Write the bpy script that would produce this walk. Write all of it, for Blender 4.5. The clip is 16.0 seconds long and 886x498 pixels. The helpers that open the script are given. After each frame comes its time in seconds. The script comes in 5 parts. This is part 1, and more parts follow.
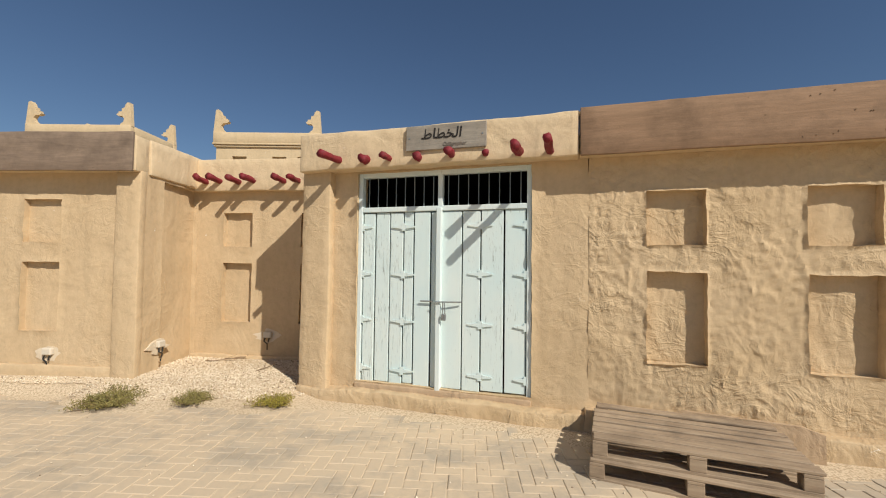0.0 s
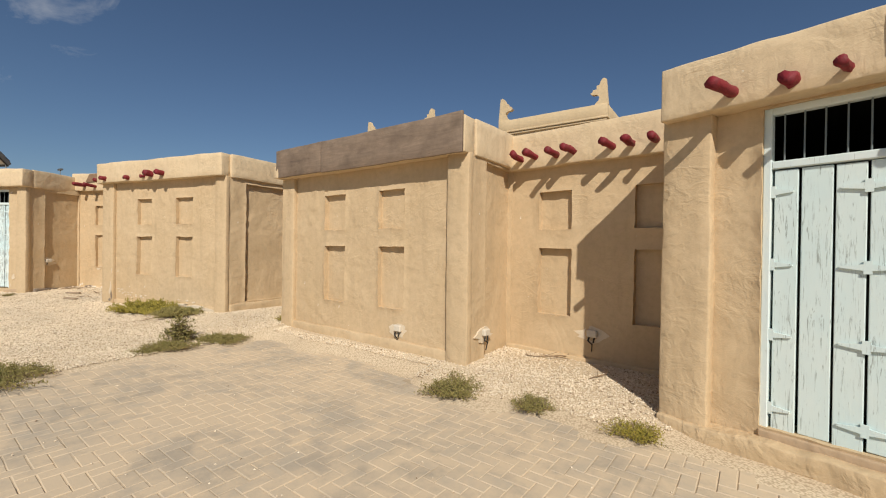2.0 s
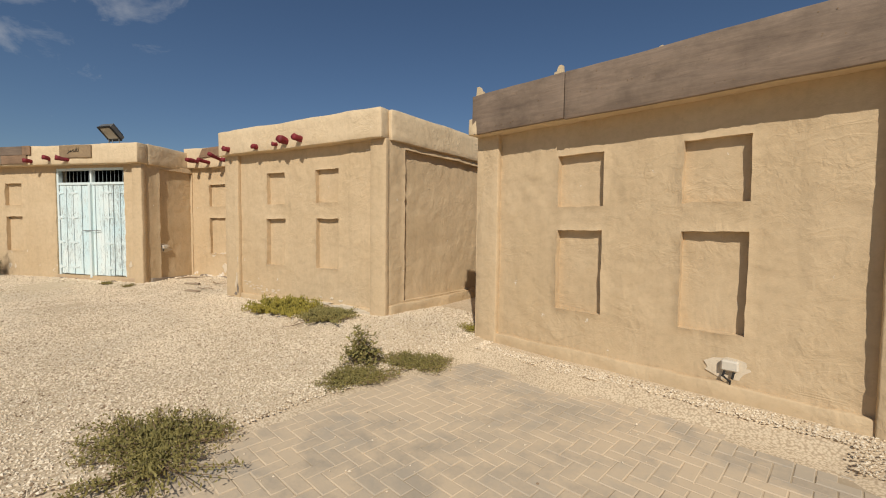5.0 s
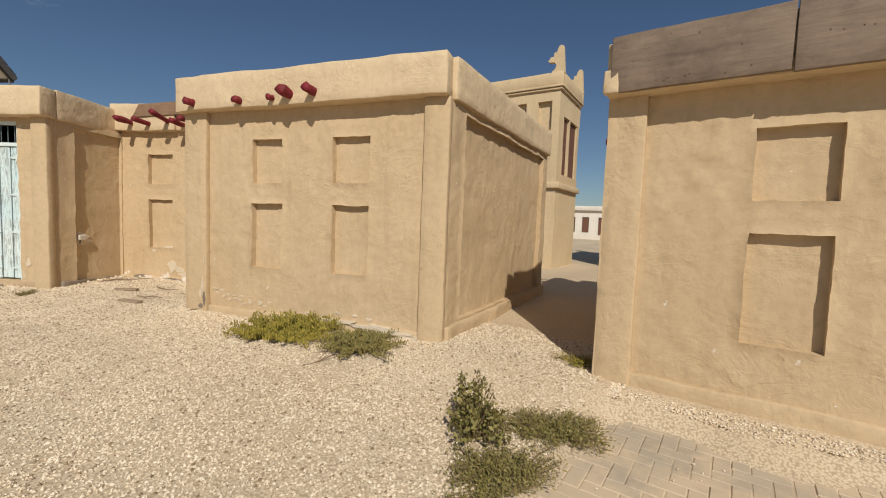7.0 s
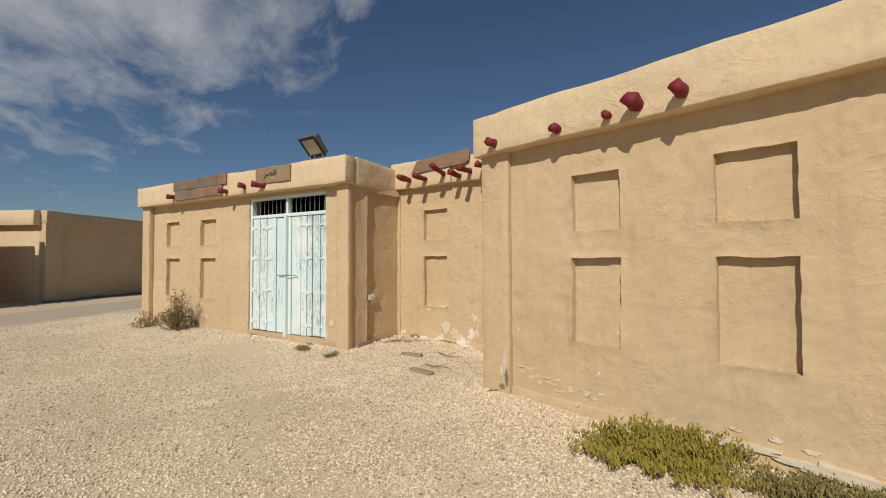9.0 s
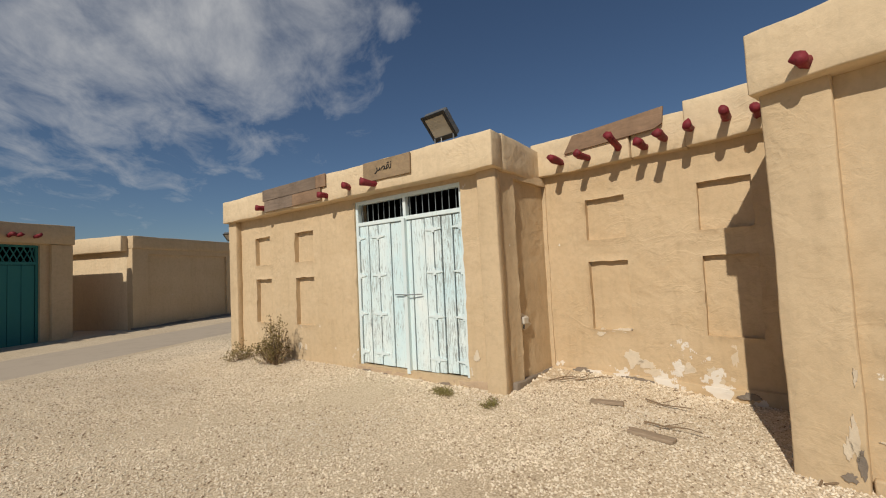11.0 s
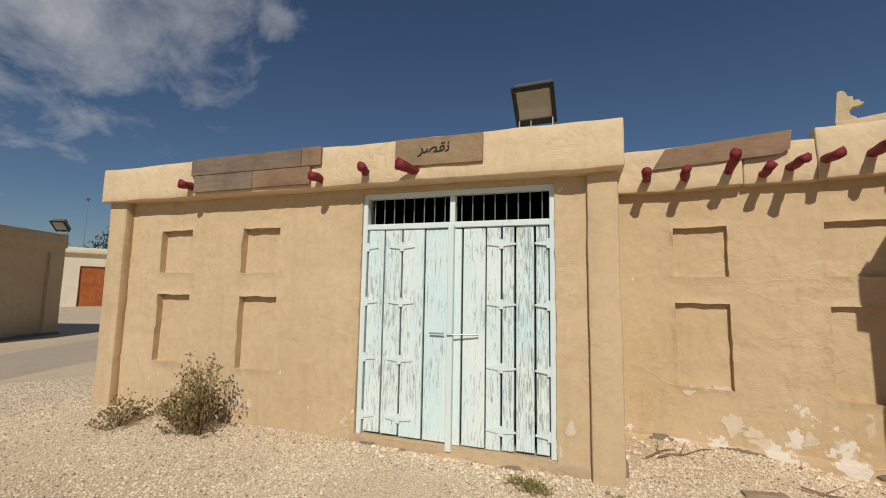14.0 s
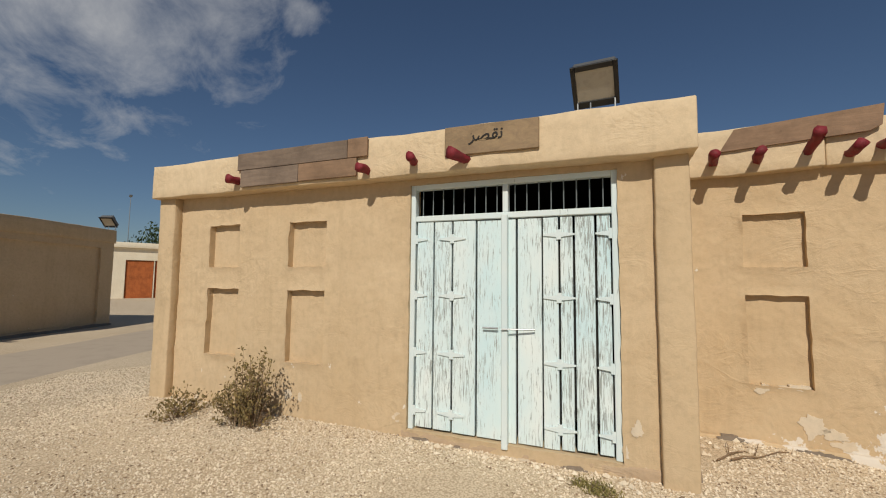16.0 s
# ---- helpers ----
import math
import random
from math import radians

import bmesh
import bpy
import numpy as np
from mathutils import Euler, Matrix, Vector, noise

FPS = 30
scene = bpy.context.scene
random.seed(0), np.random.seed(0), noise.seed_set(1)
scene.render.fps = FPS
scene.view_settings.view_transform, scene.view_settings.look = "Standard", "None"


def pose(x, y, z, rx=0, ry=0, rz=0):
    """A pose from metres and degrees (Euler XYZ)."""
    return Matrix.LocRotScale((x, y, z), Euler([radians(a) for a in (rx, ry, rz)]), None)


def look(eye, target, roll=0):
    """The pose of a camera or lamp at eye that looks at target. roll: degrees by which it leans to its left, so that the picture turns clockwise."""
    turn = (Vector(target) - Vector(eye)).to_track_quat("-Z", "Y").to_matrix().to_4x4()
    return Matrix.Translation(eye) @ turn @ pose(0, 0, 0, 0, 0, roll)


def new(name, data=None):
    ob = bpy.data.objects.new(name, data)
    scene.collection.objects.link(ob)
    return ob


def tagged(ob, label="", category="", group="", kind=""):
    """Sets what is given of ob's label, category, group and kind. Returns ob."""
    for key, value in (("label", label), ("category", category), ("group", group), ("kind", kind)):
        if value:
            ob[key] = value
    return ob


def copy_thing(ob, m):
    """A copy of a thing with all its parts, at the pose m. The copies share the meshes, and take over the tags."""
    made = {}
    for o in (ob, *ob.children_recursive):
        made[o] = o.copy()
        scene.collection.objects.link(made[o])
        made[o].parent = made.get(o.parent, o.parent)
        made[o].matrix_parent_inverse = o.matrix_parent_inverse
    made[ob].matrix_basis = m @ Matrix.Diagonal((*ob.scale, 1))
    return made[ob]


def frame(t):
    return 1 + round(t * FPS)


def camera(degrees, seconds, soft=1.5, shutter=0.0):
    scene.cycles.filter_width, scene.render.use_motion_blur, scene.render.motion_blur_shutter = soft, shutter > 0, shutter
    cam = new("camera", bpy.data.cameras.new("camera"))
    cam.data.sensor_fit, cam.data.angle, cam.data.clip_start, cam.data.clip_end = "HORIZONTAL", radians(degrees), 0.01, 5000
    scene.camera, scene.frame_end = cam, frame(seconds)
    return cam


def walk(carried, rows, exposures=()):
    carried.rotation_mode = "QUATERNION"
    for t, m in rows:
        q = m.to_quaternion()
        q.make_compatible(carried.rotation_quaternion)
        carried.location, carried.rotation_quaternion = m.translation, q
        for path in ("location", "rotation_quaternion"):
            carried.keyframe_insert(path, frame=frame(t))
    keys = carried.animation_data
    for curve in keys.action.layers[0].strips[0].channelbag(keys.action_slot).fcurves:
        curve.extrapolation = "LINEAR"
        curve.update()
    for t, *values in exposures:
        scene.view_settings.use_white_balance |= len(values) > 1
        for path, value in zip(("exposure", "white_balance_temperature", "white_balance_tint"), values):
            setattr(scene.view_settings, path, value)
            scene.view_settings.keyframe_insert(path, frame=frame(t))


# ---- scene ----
cam = camera(93.9, 16.0, 1.1)
METRES, EYE, TILT, LEAN, TURN = 14.0, 1.5, 0.0, 0.0, 0.0
ROWS = [
    (0.0, 0.0, 0.0, 0.0, -0.03, 2.02, -0.72),
    (0.5, -0.0085, 0.0223, -0.0011, 2.67, 1.78, -0.98),
    (1.0, -0.0273, 0.0376, -0.0006, 11.48, 0.79, -0.92),
    (1.5, -0.0524, 0.0503, -0.0037, 23.32, 0.05, -0.81),
    (2.0, -0.0837, 0.0601, -0.0024, 34.36, -0.28, -0.84),
    (2.5, -0.1166, 0.0634, -0.0007, 41.27, -0.44, -1.23),
    (3.0, -0.1524, 0.068, -0.0016, 44.26, -0.41, -1.22),
    (3.5, -0.1914, 0.0691, -0.0009, 45.32, -0.68, -0.72),
    (4.0, -0.2281, 0.0684, -0.0023, 45.18, -1.36, -0.5),
    (6.5, -0.4267, 0.0865, -0.003, 33.36, -4.1, -1.85),
    (7.0, -0.4662, 0.0903, -0.0027, 32.2, -3.88, -2.17),
    (7.5, -0.5027, 0.0915, -0.0027, 33.01, -3.06, -2.1),
    (8.0, -0.5415, 0.0925, -0.0009, 36.38, -1.59, -1.74),
    (8.5, -0.5778, 0.0895, 0.0035, 45.42, -0.39, -0.31),
    (9.0, -0.6135, 0.0912, 0.0052, 58.3, 1.55, 0.12),
    (9.5, -0.6498, 0.0847, 0.0052, 65.72, 2.38, 0.68),
    (10.0, -0.6867, 0.0785, 0.006, 67.99, 2.69, 2.28),
    (12.5, -0.8652, 0.0308, 0.0128, 55.58, 3.74, 1.95),
    (13.0, -0.8936, 0.0208, 0.0149, 51.92, 4.03, 0.42),
    (13.5, -0.916, 0.0081, 0.0154, 49.05, 4.73, -0.71),
    (14.0, -0.9315, 0.0019, 0.0154, 46.98, 5.77, -1.04),
    (14.5, -0.945, -0.0056, 0.0163, 47.54, 7.36, -1.01),
    (15.0, -0.948, -0.009, 0.0179, 47.18, 6.6, -0.49),
    (15.5, -0.9481, -0.0076, 0.018, 46.53, 5.4, -0.24),
    (16.0, -0.9497, -0.0044, 0.0173, 50.63, 4.34, -0.65),
]
walk(cam, [(t, pose(0, 0, EYE, TILT, LEAN, TURN) @ pose(METRES * x, METRES * y, METRES * z, 90 + pitch, roll, yaw)) for t, x, y, z, yaw, pitch, roll in ROWS],
     [(0.0, -0.05), (2.5, -0.17), (6.5, -0.32), (9.5, -0.38), (12.5, -0.42), (16.0, -0.5)])

# ---- sky and sun ----
SUN_DIR = Vector((0.63, -0.78, 0.0)).normalized()
SUN_ELEV = radians(40.0)
world = bpy.data.worlds.new("world")
scene.world = world
world.use_nodes = True
wn, wl = world.node_tree.nodes, world.node_tree.links
wn.clear()
w_out = wn.new("ShaderNodeOutputWorld")
w_bg = wn.new("ShaderNodeBackground")
w_sky = wn.new("ShaderNodeTexSky")
w_sky.sky_type = "NISHITA"
w_sky.sun_disc = False
w_sky.sun_elevation = SUN_ELEV
w_sky.sun_rotation = math.atan2(SUN_DIR.x, SUN_DIR.y)
w_sky.air_density, w_sky.dust_density, w_sky.ozone_density = 1.0, 0.25, 5.0
# thin broken cloud in the western half of the sky
w_co = wn.new("ShaderNodeTexCoord")
w_sep = wn.new("ShaderNodeSeparateXYZ")
wl.new(w_co.outputs["Generated"], w_sep.inputs[0])
w_add = wn.new("ShaderNodeMath"); w_add.operation = "ADD"; w_add.inputs[1].default_value = 0.12
wl.new(w_sep.outputs["Z"], w_add.inputs[0])
w_max = wn.new("ShaderNodeMath"); w_max.operation = "MAXIMUM"; w_max.inputs[1].default_value = 0.05
wl.new(w_add.outputs[0], w_max.inputs[0])
w_dx = wn.new("ShaderNodeMath"); w_dx.operation = "DIVIDE"
w_dy = wn.new("ShaderNodeMath"); w_dy.operation = "DIVIDE"
wl.new(w_sep.outputs["X"], w_dx.inputs[0]); wl.new(w_max.outputs[0], w_dx.inputs[1])
wl.new(w_sep.outputs["Y"], w_dy.inputs[0]); wl.new(w_max.outputs[0], w_dy.inputs[1])
w_com = wn.new("ShaderNodeCombineXYZ")
wl.new(w_dx.outputs[0], w_com.inputs[0]); wl.new(w_dy.outputs[0], w_com.inputs[1])
w_map = wn.new("ShaderNodeMapping")
w_map.inputs["Rotation"].default_value = (0, 0, radians(35))
w_map.inputs["Scale"].default_value = (1.0, 1.7, 1.0)
wl.new(w_com.outputs[0], w_map.inputs[0])
w_n1 = wn.new("ShaderNodeTexNoise")
w_n1.inputs["Scale"].default_value, w_n1.inputs["Detail"].default_value, w_n1.inputs["Roughness"].default_value = 2.6, 9.0, 0.62
w_n1.inputs["Distortion"].default_value = 0.35
wl.new(w_map.outputs[0], w_n1.inputs["Vector"])


def cloud_bank(az, el, inner, outer, low, high):
    """Cloud cover that thickens from outer to inner degrees round one direction of the sky."""
    a, e = radians(az), radians(el)
    dot = wn.new("ShaderNodeVectorMath"); dot.operation = "DOT_PRODUCT"
    dot.inputs[1].default_value = (-math.sin(a) * math.cos(e), math.cos(a) * math.cos(e), math.sin(e))
    wl.new(w_co.outputs["Generated"], dot.inputs[0])
    r = wn.new("ShaderNodeMapRange")
    r.interpolation_type = "SMOOTHSTEP"
    r.inputs["From Min"].default_value, r.inputs["From Max"].default_value = math.cos(radians(outer)), math.cos(radians(inner))
    r.inputs["To Min"].default_value, r.inputs["To Max"].default_value = low, high
    wl.new(dot.outputs["Value"], r.inputs["Value"])
    return r.outputs[0]


w_side = wn.new("ShaderNodeMath"); w_side.operation = "ADD"
wl.new(cloud_bank(108, 42, 10, 43, -0.31, 0.20), w_side.inputs[0])
wl.new(cloud_bank(70.5, 31.5, 0.3, 2.6, 0.0, 0.20), w_side.inputs[1])
w_sum = wn.new("ShaderNodeMath"); w_sum.operation = "ADD"
wl.new(w_n1.outputs["Fac"], w_sum.inputs[0]); wl.new(w_side.outputs[0], w_sum.inputs[1])
w_cov = wn.new("ShaderNodeMapRange")
w_cov.inputs["From Min"].default_value, w_cov.inputs["From Max"].default_value = 0.42, 0.88
w_cov.inputs["To Min"].default_value, w_cov.inputs["To Max"].default_value = 0.0, 0.85
wl.new(w_sum.outputs[0], w_cov.inputs["Value"])
w_mix = wn.new("ShaderNodeMixRGB")
w_mix.inputs["Color2"].default_value = (9.2, 9.3, 9.5, 1)
wl.new(w_cov.outputs[0], w_mix.inputs["Fac"]); wl.new(w_sky.outputs[0], w_mix.inputs["Color1"])
wl.new(w_mix.outputs[0], w_bg.inputs["Color"])
w_bg.inputs["Strength"].default_value = 0.065
wl.new(w_bg.outputs[0], w_out.inputs[0])

sun_data = bpy.data.lights.new("sun", "SUN")
sun_data.energy, sun_data.angle, sun_data.color = 4.8, radians(0.55), (1.0, 0.935, 0.83)
sun = new("sun", sun_data)
sun.matrix_world = look(SUN_DIR * 60 * math.cos(SUN_ELEV) + Vector((0, 0, 60 * math.sin(SUN_ELEV))), (0, 0, 0))


# ---- materials ----
class Mat:
    """A small node-material builder."""

    def __init__(self, name, rough=0.9, metal=0.0, coords="Object"):
        self.m = bpy.data.materials.new(name)
        self.m.use_nodes = True
        self.n, self.l = self.m.node_tree.nodes, self.m.node_tree.links
        self.b = self.n["Principled BSDF"]
        self.b.inputs["Roughness"].default_value, self.b.inputs["Metallic"].default_value = rough, metal
        self.b.inputs["Specular IOR Level"].default_value = 0.25
        self.co = self.n.new("ShaderNodeTexCoord").outputs[coords]
        self.bump_in = None

    def noise(self, scale, detail=6, rough=0.6, stretch=(1, 1, 1), distort=0.0, offset=0.0):
        mp = self.n.new("ShaderNodeMapping")
        mp.inputs["Scale"].default_value = stretch
        mp.inputs["Location"].default_value = (offset, offset * 0.7, offset * 0.3)
        self.l.new(self.co, mp.inputs[0])
        t = self.n.new("ShaderNodeTexNoise")
        t.inputs["Scale"].default_value, t.inputs["Detail"].default_value = scale, detail
        t.inputs["Roughness"].default_value, t.inputs["Distortion"].default_value = rough, distort
        self.l.new(mp.outputs[0], t.inputs["Vector"])
        return t.outputs["Fac"]

    def span(self, v, a, b, c=0.0, d=1.0):
        r = self.n.new("ShaderNodeMapRange")
        for k, x in zip(("From Min", "From Max", "To Min", "To Max"), (a, b, c, d)):
            r.inputs[k].default_value = x
        self.l.new(v, r.inputs["Value"])
        return r.outputs[0]

    def math(self, op, a, b):
        m = self.n.new("ShaderNodeMath")
        m.operation = op
        for i, v in enumerate((a, b)):
            if isinstance(v, (int, float)):
                m.inputs[i].default_value = v
            else:
                self.l.new(v, m.inputs[i])
        return m.outputs[0]

    def mix(self, f, c1, c2, mode="MIX"):
        m = self.n.new("ShaderNodeMixRGB")
        m.blend_type = mode
        for k, v in (("Fac", f), ("Color1", c1), ("Color2", c2)):
            if isinstance(v, (int, float)):
                m.inputs[k].default_value = v
            elif isinstance(v, tuple):
                m.inputs[k].default_value = (*v, 1)
            else:
                self.l.new(v, m.inputs[k])
        return m.outputs[0]

    def rand(self):
        return self.n.new("ShaderNodeObjectInfo").outputs["Random"]

    def island(self):
        return self.n.new("ShaderNodeNewGeometry").outputs["Random Per Island"]

    def color(self, c):
        if isinstance(c, tuple):
            self.b.inputs["Base Color"].default_value = (*c, 1)
        else:
            self.l.new(c, self.b.inputs["Base Color"])
        return self

    def bump(self, v, strength=0.4, dist=0.01):
        b = self.n.new("ShaderNodeBump")
        b.inputs["Strength"].default_value, b.inputs["Distance"].default_value = strength, dist
        self.l.new(v, b.inputs["Height"])
        if self.bump_in:
            self.l.new(self.bump_in, b.inputs["Normal"])
        self.bump_in = b.outputs[0]
        self.l.new(self.bump_in, self.b.inputs["Normal"])
        return self


def plaster(name, c1, c2, worn=0.0, relief=1.0):
    m = Mat(name, 0.92)
    big = m.span(m.noise(0.9, 5, 0.6), 0.3, 0.7)
    col = m.mix(big, c1, c2)
    fine = m.span(m.noise(14, 6, 0.7), 0.25, 0.75, 0.86, 1.10)
    col = m.mix(1.0, col, m.mix(fine, (0, 0, 0), (1, 1, 1)), "MULTIPLY")
    drips = m.span(m.noise(5.0, 4, 0.6, (1.6, 1.6, 0.18)), 0.52, 0.75, 0.0, 0.30)
    col = m.mix(drips, col, tuple(v * 0.72 for v in c2))
    # pale scuffs where the paint has chipped
    chip = m.span(m.noise(4.2, 8, 0.72, offset=7.0), 0.69, 0.705)
    col = m.mix(chip, col, (0.72, 0.66, 0.55))
    if worn:
        sep = m.n.new("ShaderNodeSeparateXYZ")
        m.l.new(m.co, sep.inputs[0])
        low = m.span(sep.outputs["Z"], 0.2, 1.1, 0.09, -0.17)
        flake = m.span(m.math("ADD", m.noise(2.6, 7, 0.62, (1.3, 1.3, 1), offset=3.0), low), 0.582, 0.594, 0.0, worn)
        col = m.mix(flake, col, (0.70, 0.63, 0.53))
    m.color(col)
    m.bump(m.noise(2.4, 3, 0.5, (1, 1, 0.8), 0.6), 0.5 * relief, 0.05)
    marks = m.span(m.noise(1.3, 3, 0.5, offset=21.0), 0.42, 0.66)
    # trowel ridges
    ridge = m.math("ABSOLUTE", m.math("SUBTRACT", m.noise(3.2, 4, 0.55, (1.0, 1.0, 1.5), 1.0, 11.0), 0.5), 0)
    m.bump(m.math("MULTIPLY", m.span(ridge, 0.0, 0.075, 1.0, 0.0), marks), 0.22 * relief, 0.012)
    m.bump(m.math("MULTIPLY", m.noise(13, 5, 0.6, (1.2, 1.2, 0.8), 0.8), m.span(marks, 0, 1, 0.30, 1.0)), 0.46 * relief, 0.018)
    m.bump(m.noise(110, 3, 0.6), 0.4, 0.004)
    return m.m


SAND1, SAND2 = (0.60, 0.455, 0.285), (0.535, 0.395, 0.235)
M_PLASTER = plaster("sand_plaster", SAND1, SAND2, 0.0, 1.15)
M_ROUGH = plaster("rough_sand_plaster", (0.60, 0.455, 0.285), (0.53, 0.39, 0.23), 0.0, 2.3)
M_WORN = plaster("worn_sand_plaster", SAND1, (0.54, 0.39, 0.225), 1.0, 1.3)
M_PARAPET = plaster("pale_sand_plaster", (0.68, 0.535, 0.35), (0.63, 0.485, 0.305), 0.0, 1.4)
M_TOWER = plaster("tower_plaster", (0.66, 0.52, 0.33), (0.60, 0.46, 0.28), 0.0, 0.6)
M_WHITE_WALL = plaster("whitewash", (0.74, 0.70, 0.62), (0.66, 0.61, 0.53), 0.0, 0.5)
M_CREAM = plaster("cream_wash", (0.80, 0.72, 0.56), (0.72, 0.63, 0.47), 0.0, 0.5)
M_STONE = plaster("bare_stone", (0.30, 0.24, 0.18), (0.20, 0.165, 0.13), 0.0, 1.8)
M_SALT = plaster("salt_stained_plaster", (0.72, 0.63, 0.49), (0.60, 0.48, 0.33))
M_CURB = plaster("cement_curb", (0.50, 0.37, 0.24), (0.42, 0.30, 0.19), 0.0, 1.8)


def timber(name, c1, c2, stretch, knots=0.3):
    m = Mat(name, 0.8)
    g = m.span(m.noise(9, 8, 0.65, stretch, 1.2), 0.3, 0.72)
    col = m.mix(g, c1, c2)
    blot = m.span(m.noise(2.6, 7, 0.68), 0.32, 0.68, 0.62, 1.16)
    col = m.mix(1.0, col, m.mix(blot, (0, 0, 0), (1, 1, 1)), "MULTIPLY")
    col = m.mix(m.span(m.noise(22, 2, 0.5, offset=4.0), 0.72, 0.78, 0.0, knots), col, (0.09, 0.06, 0.04))
    col = m.mix(m.span(m.rand(), 0, 1, 0.0, 0.3), col, tuple(v * 0.6 for v in c2))
    m.color(col)
    m.bump(m.noise(30, 6, 0.7, stretch, 0.6), 0.5, 0.004)
    return m.m


M_PLY = timber("weathered_plywood", (0.37, 0.235, 0.145), (0.26, 0.165, 0.10), (0.25, 1, 2.2))
M_PLY_GREY = timber("grey_plywood", (0.29, 0.215, 0.155), (0.19, 0.14, 0.105), (0.25, 1, 2.2))
M_PALLET = timber("pallet_wood", (0.52, 0.40, 0.275), (0.29, 0.21, 0.14), (0.3, 3, 3))
M_SIGN = timber("sign_wood", (0.42, 0.375, 0.31), (0.26, 0.23, 0.19), (0.25, 1, 3.0))
M_SIGN_TAN = timber("tan_sign_wood", (0.38, 0.27, 0.15), (0.26, 0.18, 0.11), (0.6, 1, 1.2), 0.6)


def paint(name, c, bare, amount):
    """Old paint on boards: streaks along the grain where it has worn off."""
    m = Mat(name, 0.75)
    r = m.rand()
    streak = m.noise(9.0, 8, 0.66, (5.0, 5.0, 0.36), 2.4)
    patch = m.span(m.noise(1.5, 4, 0.6, offset=2.0), 0.3, 0.7, -0.07, 0.07)
    v = m.math("ADD", m.math("ADD", streak, patch), m.span(r, 0, 1, -0.025, 0.025))
    tone = m.span(m.noise(2.2, 4, 0.6, (1, 1, 0.5), offset=5.0), 0.3, 0.7)
    col = m.mix(tone, c, tuple(min(1, x * k) for x, k in zip(c, (0.74, 0.92, 1.0) if amount > 0.1 else (0.86, 0.95, 0.99))))
    col = m.mix(m.span(v, 0.66 - amount, 0.74 - amount, 0.0, 0.9), col, bare)
    col = m.mix(m.span(m.noise(40, 4, 0.7, (2, 2, 0.15)), 0.6, 0.8, 0, 0.35), col, tuple(x * 0.7 for x in c))
    m.color(col)
    m.bump(v, 0.35, 0.004)
    return m.m


M_MINT = paint("mint_paint", (0.68, 0.755, 0.72), (0.30, 0.34, 0.32), 0.055)
M_MINT_WORN = paint("worn_mint_paint", (0.74, 0.79, 0.75), (0.27, 0.285, 0.265), 0.125)
M_MINT_FRAME = paint("mint_frame_paint", (0.69, 0.74, 0.71), (0.30, 0.32, 0.30), 0.0)
M_GREEN = paint("green_door_paint", (0.035, 0.17, 0.16), (0.05, 0.10, 0.10), 0.0)
M_ORANGE = timber("orange_wood", (0.52, 0.155, 0.045), (0.36, 0.10, 0.03), (2, 2, 0.2))


def plain(name, c, rough=0.7, metal=0.0, vary=0.2, scale=12):
    m = Mat(name, rough, metal)
    f = m.span(m.noise(scale, 6, 0.65), 0.25, 0.75, 1 - vary, 1 + vary)
    m.color(m.mix(1.0, c, m.mix(f, (0, 0, 0), (1, 1, 1)), "MULTIPLY"))
    m.bump(m.noise(scale * 5, 4, 0.6), 0.2, 0.003)
    return m.m


m_ = Mat("red_painted_log", 0.6)
m_.color(m_.mix(m_.span(m_.noise(14, 6, 0.7), 0.45, 0.72, 0.0, 0.75), (0.215, 0.022, 0.03), (0.11, 0.03, 0.03)))
m_.bump(m_.noise(30, 5, 0.7, (2, 0.4, 2)), 0.6, 0.008)
M_RED = m_.m
M_BAR = plain("bar_paint", (0.19, 0.22, 0.22), 0.5, 0.3)
# near-black colour that stands in for lack of light behind the doors
M_DARK = plain("painted_dark", (0.02, 0.018, 0.016), 0.95)
M_STEEL = plain("dull_steel", (0.32, 0.33, 0.33), 0.45, 0.8)
M_HOUSING = plain("lamp_housing", (0.16, 0.16, 0.155), 0.5, 0.5)
M_RIM = plain("black_lamp_rim", (0.035, 0.034, 0.033), 0.4, 0.4)
M_LENS = plain("dusty_lamp_glass", (0.40, 0.37, 0.31), 0.25)
M_PLASTIC = plain("box_plastic", (0.62, 0.56, 0.46), 0.5, 0.0, 0.1)
M_CABLE = plain("black_cable", (0.03, 0.028, 0.026), 0.6)
M_INK = plain("black_letters", (0.025, 0.022, 0.02), 0.7)
M_INK_FADED = plain("faded_letters", (0.22, 0.185, 0.15), 0.8)
M_TWIG = plain("dry_twig", (0.22, 0.15, 0.09), 0.9)
M_SHUTTER = plain("red_brown_shutter", (0.15, 0.07, 0.045), 0.6)
M_ROAD = plain("dusty_asphalt", (0.45, 0.37, 0.28), 0.95, 0.0, 0.12, 3)
M_GLASS_FAR = plain("far_window_glass", (0.06, 0.07, 0.08), 0.2)


def leaf(name, c1, c2):
    m = Mat(name, 0.7)
    col = m.mix(m.island(), c1, c2)
    m.color(col)
    m.b.inputs["Subsurface Weight"].default_value = 0.0
    return m.m


M_LEAF_GREEN = leaf("succulent_leaf", (0.34, 0.27, 0.045), (0.19, 0.165, 0.03))
M_LEAF_DRY = leaf("dusty_leaf", (0.28, 0.23, 0.075), (0.145, 0.13, 0.042))
M_LEAF_BUSH = leaf("bush_leaf", (0.27, 0.195, 0.075), (0.13, 0.10, 0.04))
M_LEAF_TREE = leaf("tree_leaf", (0.055, 0.08, 0.035), (0.03, 0.05, 0.022))

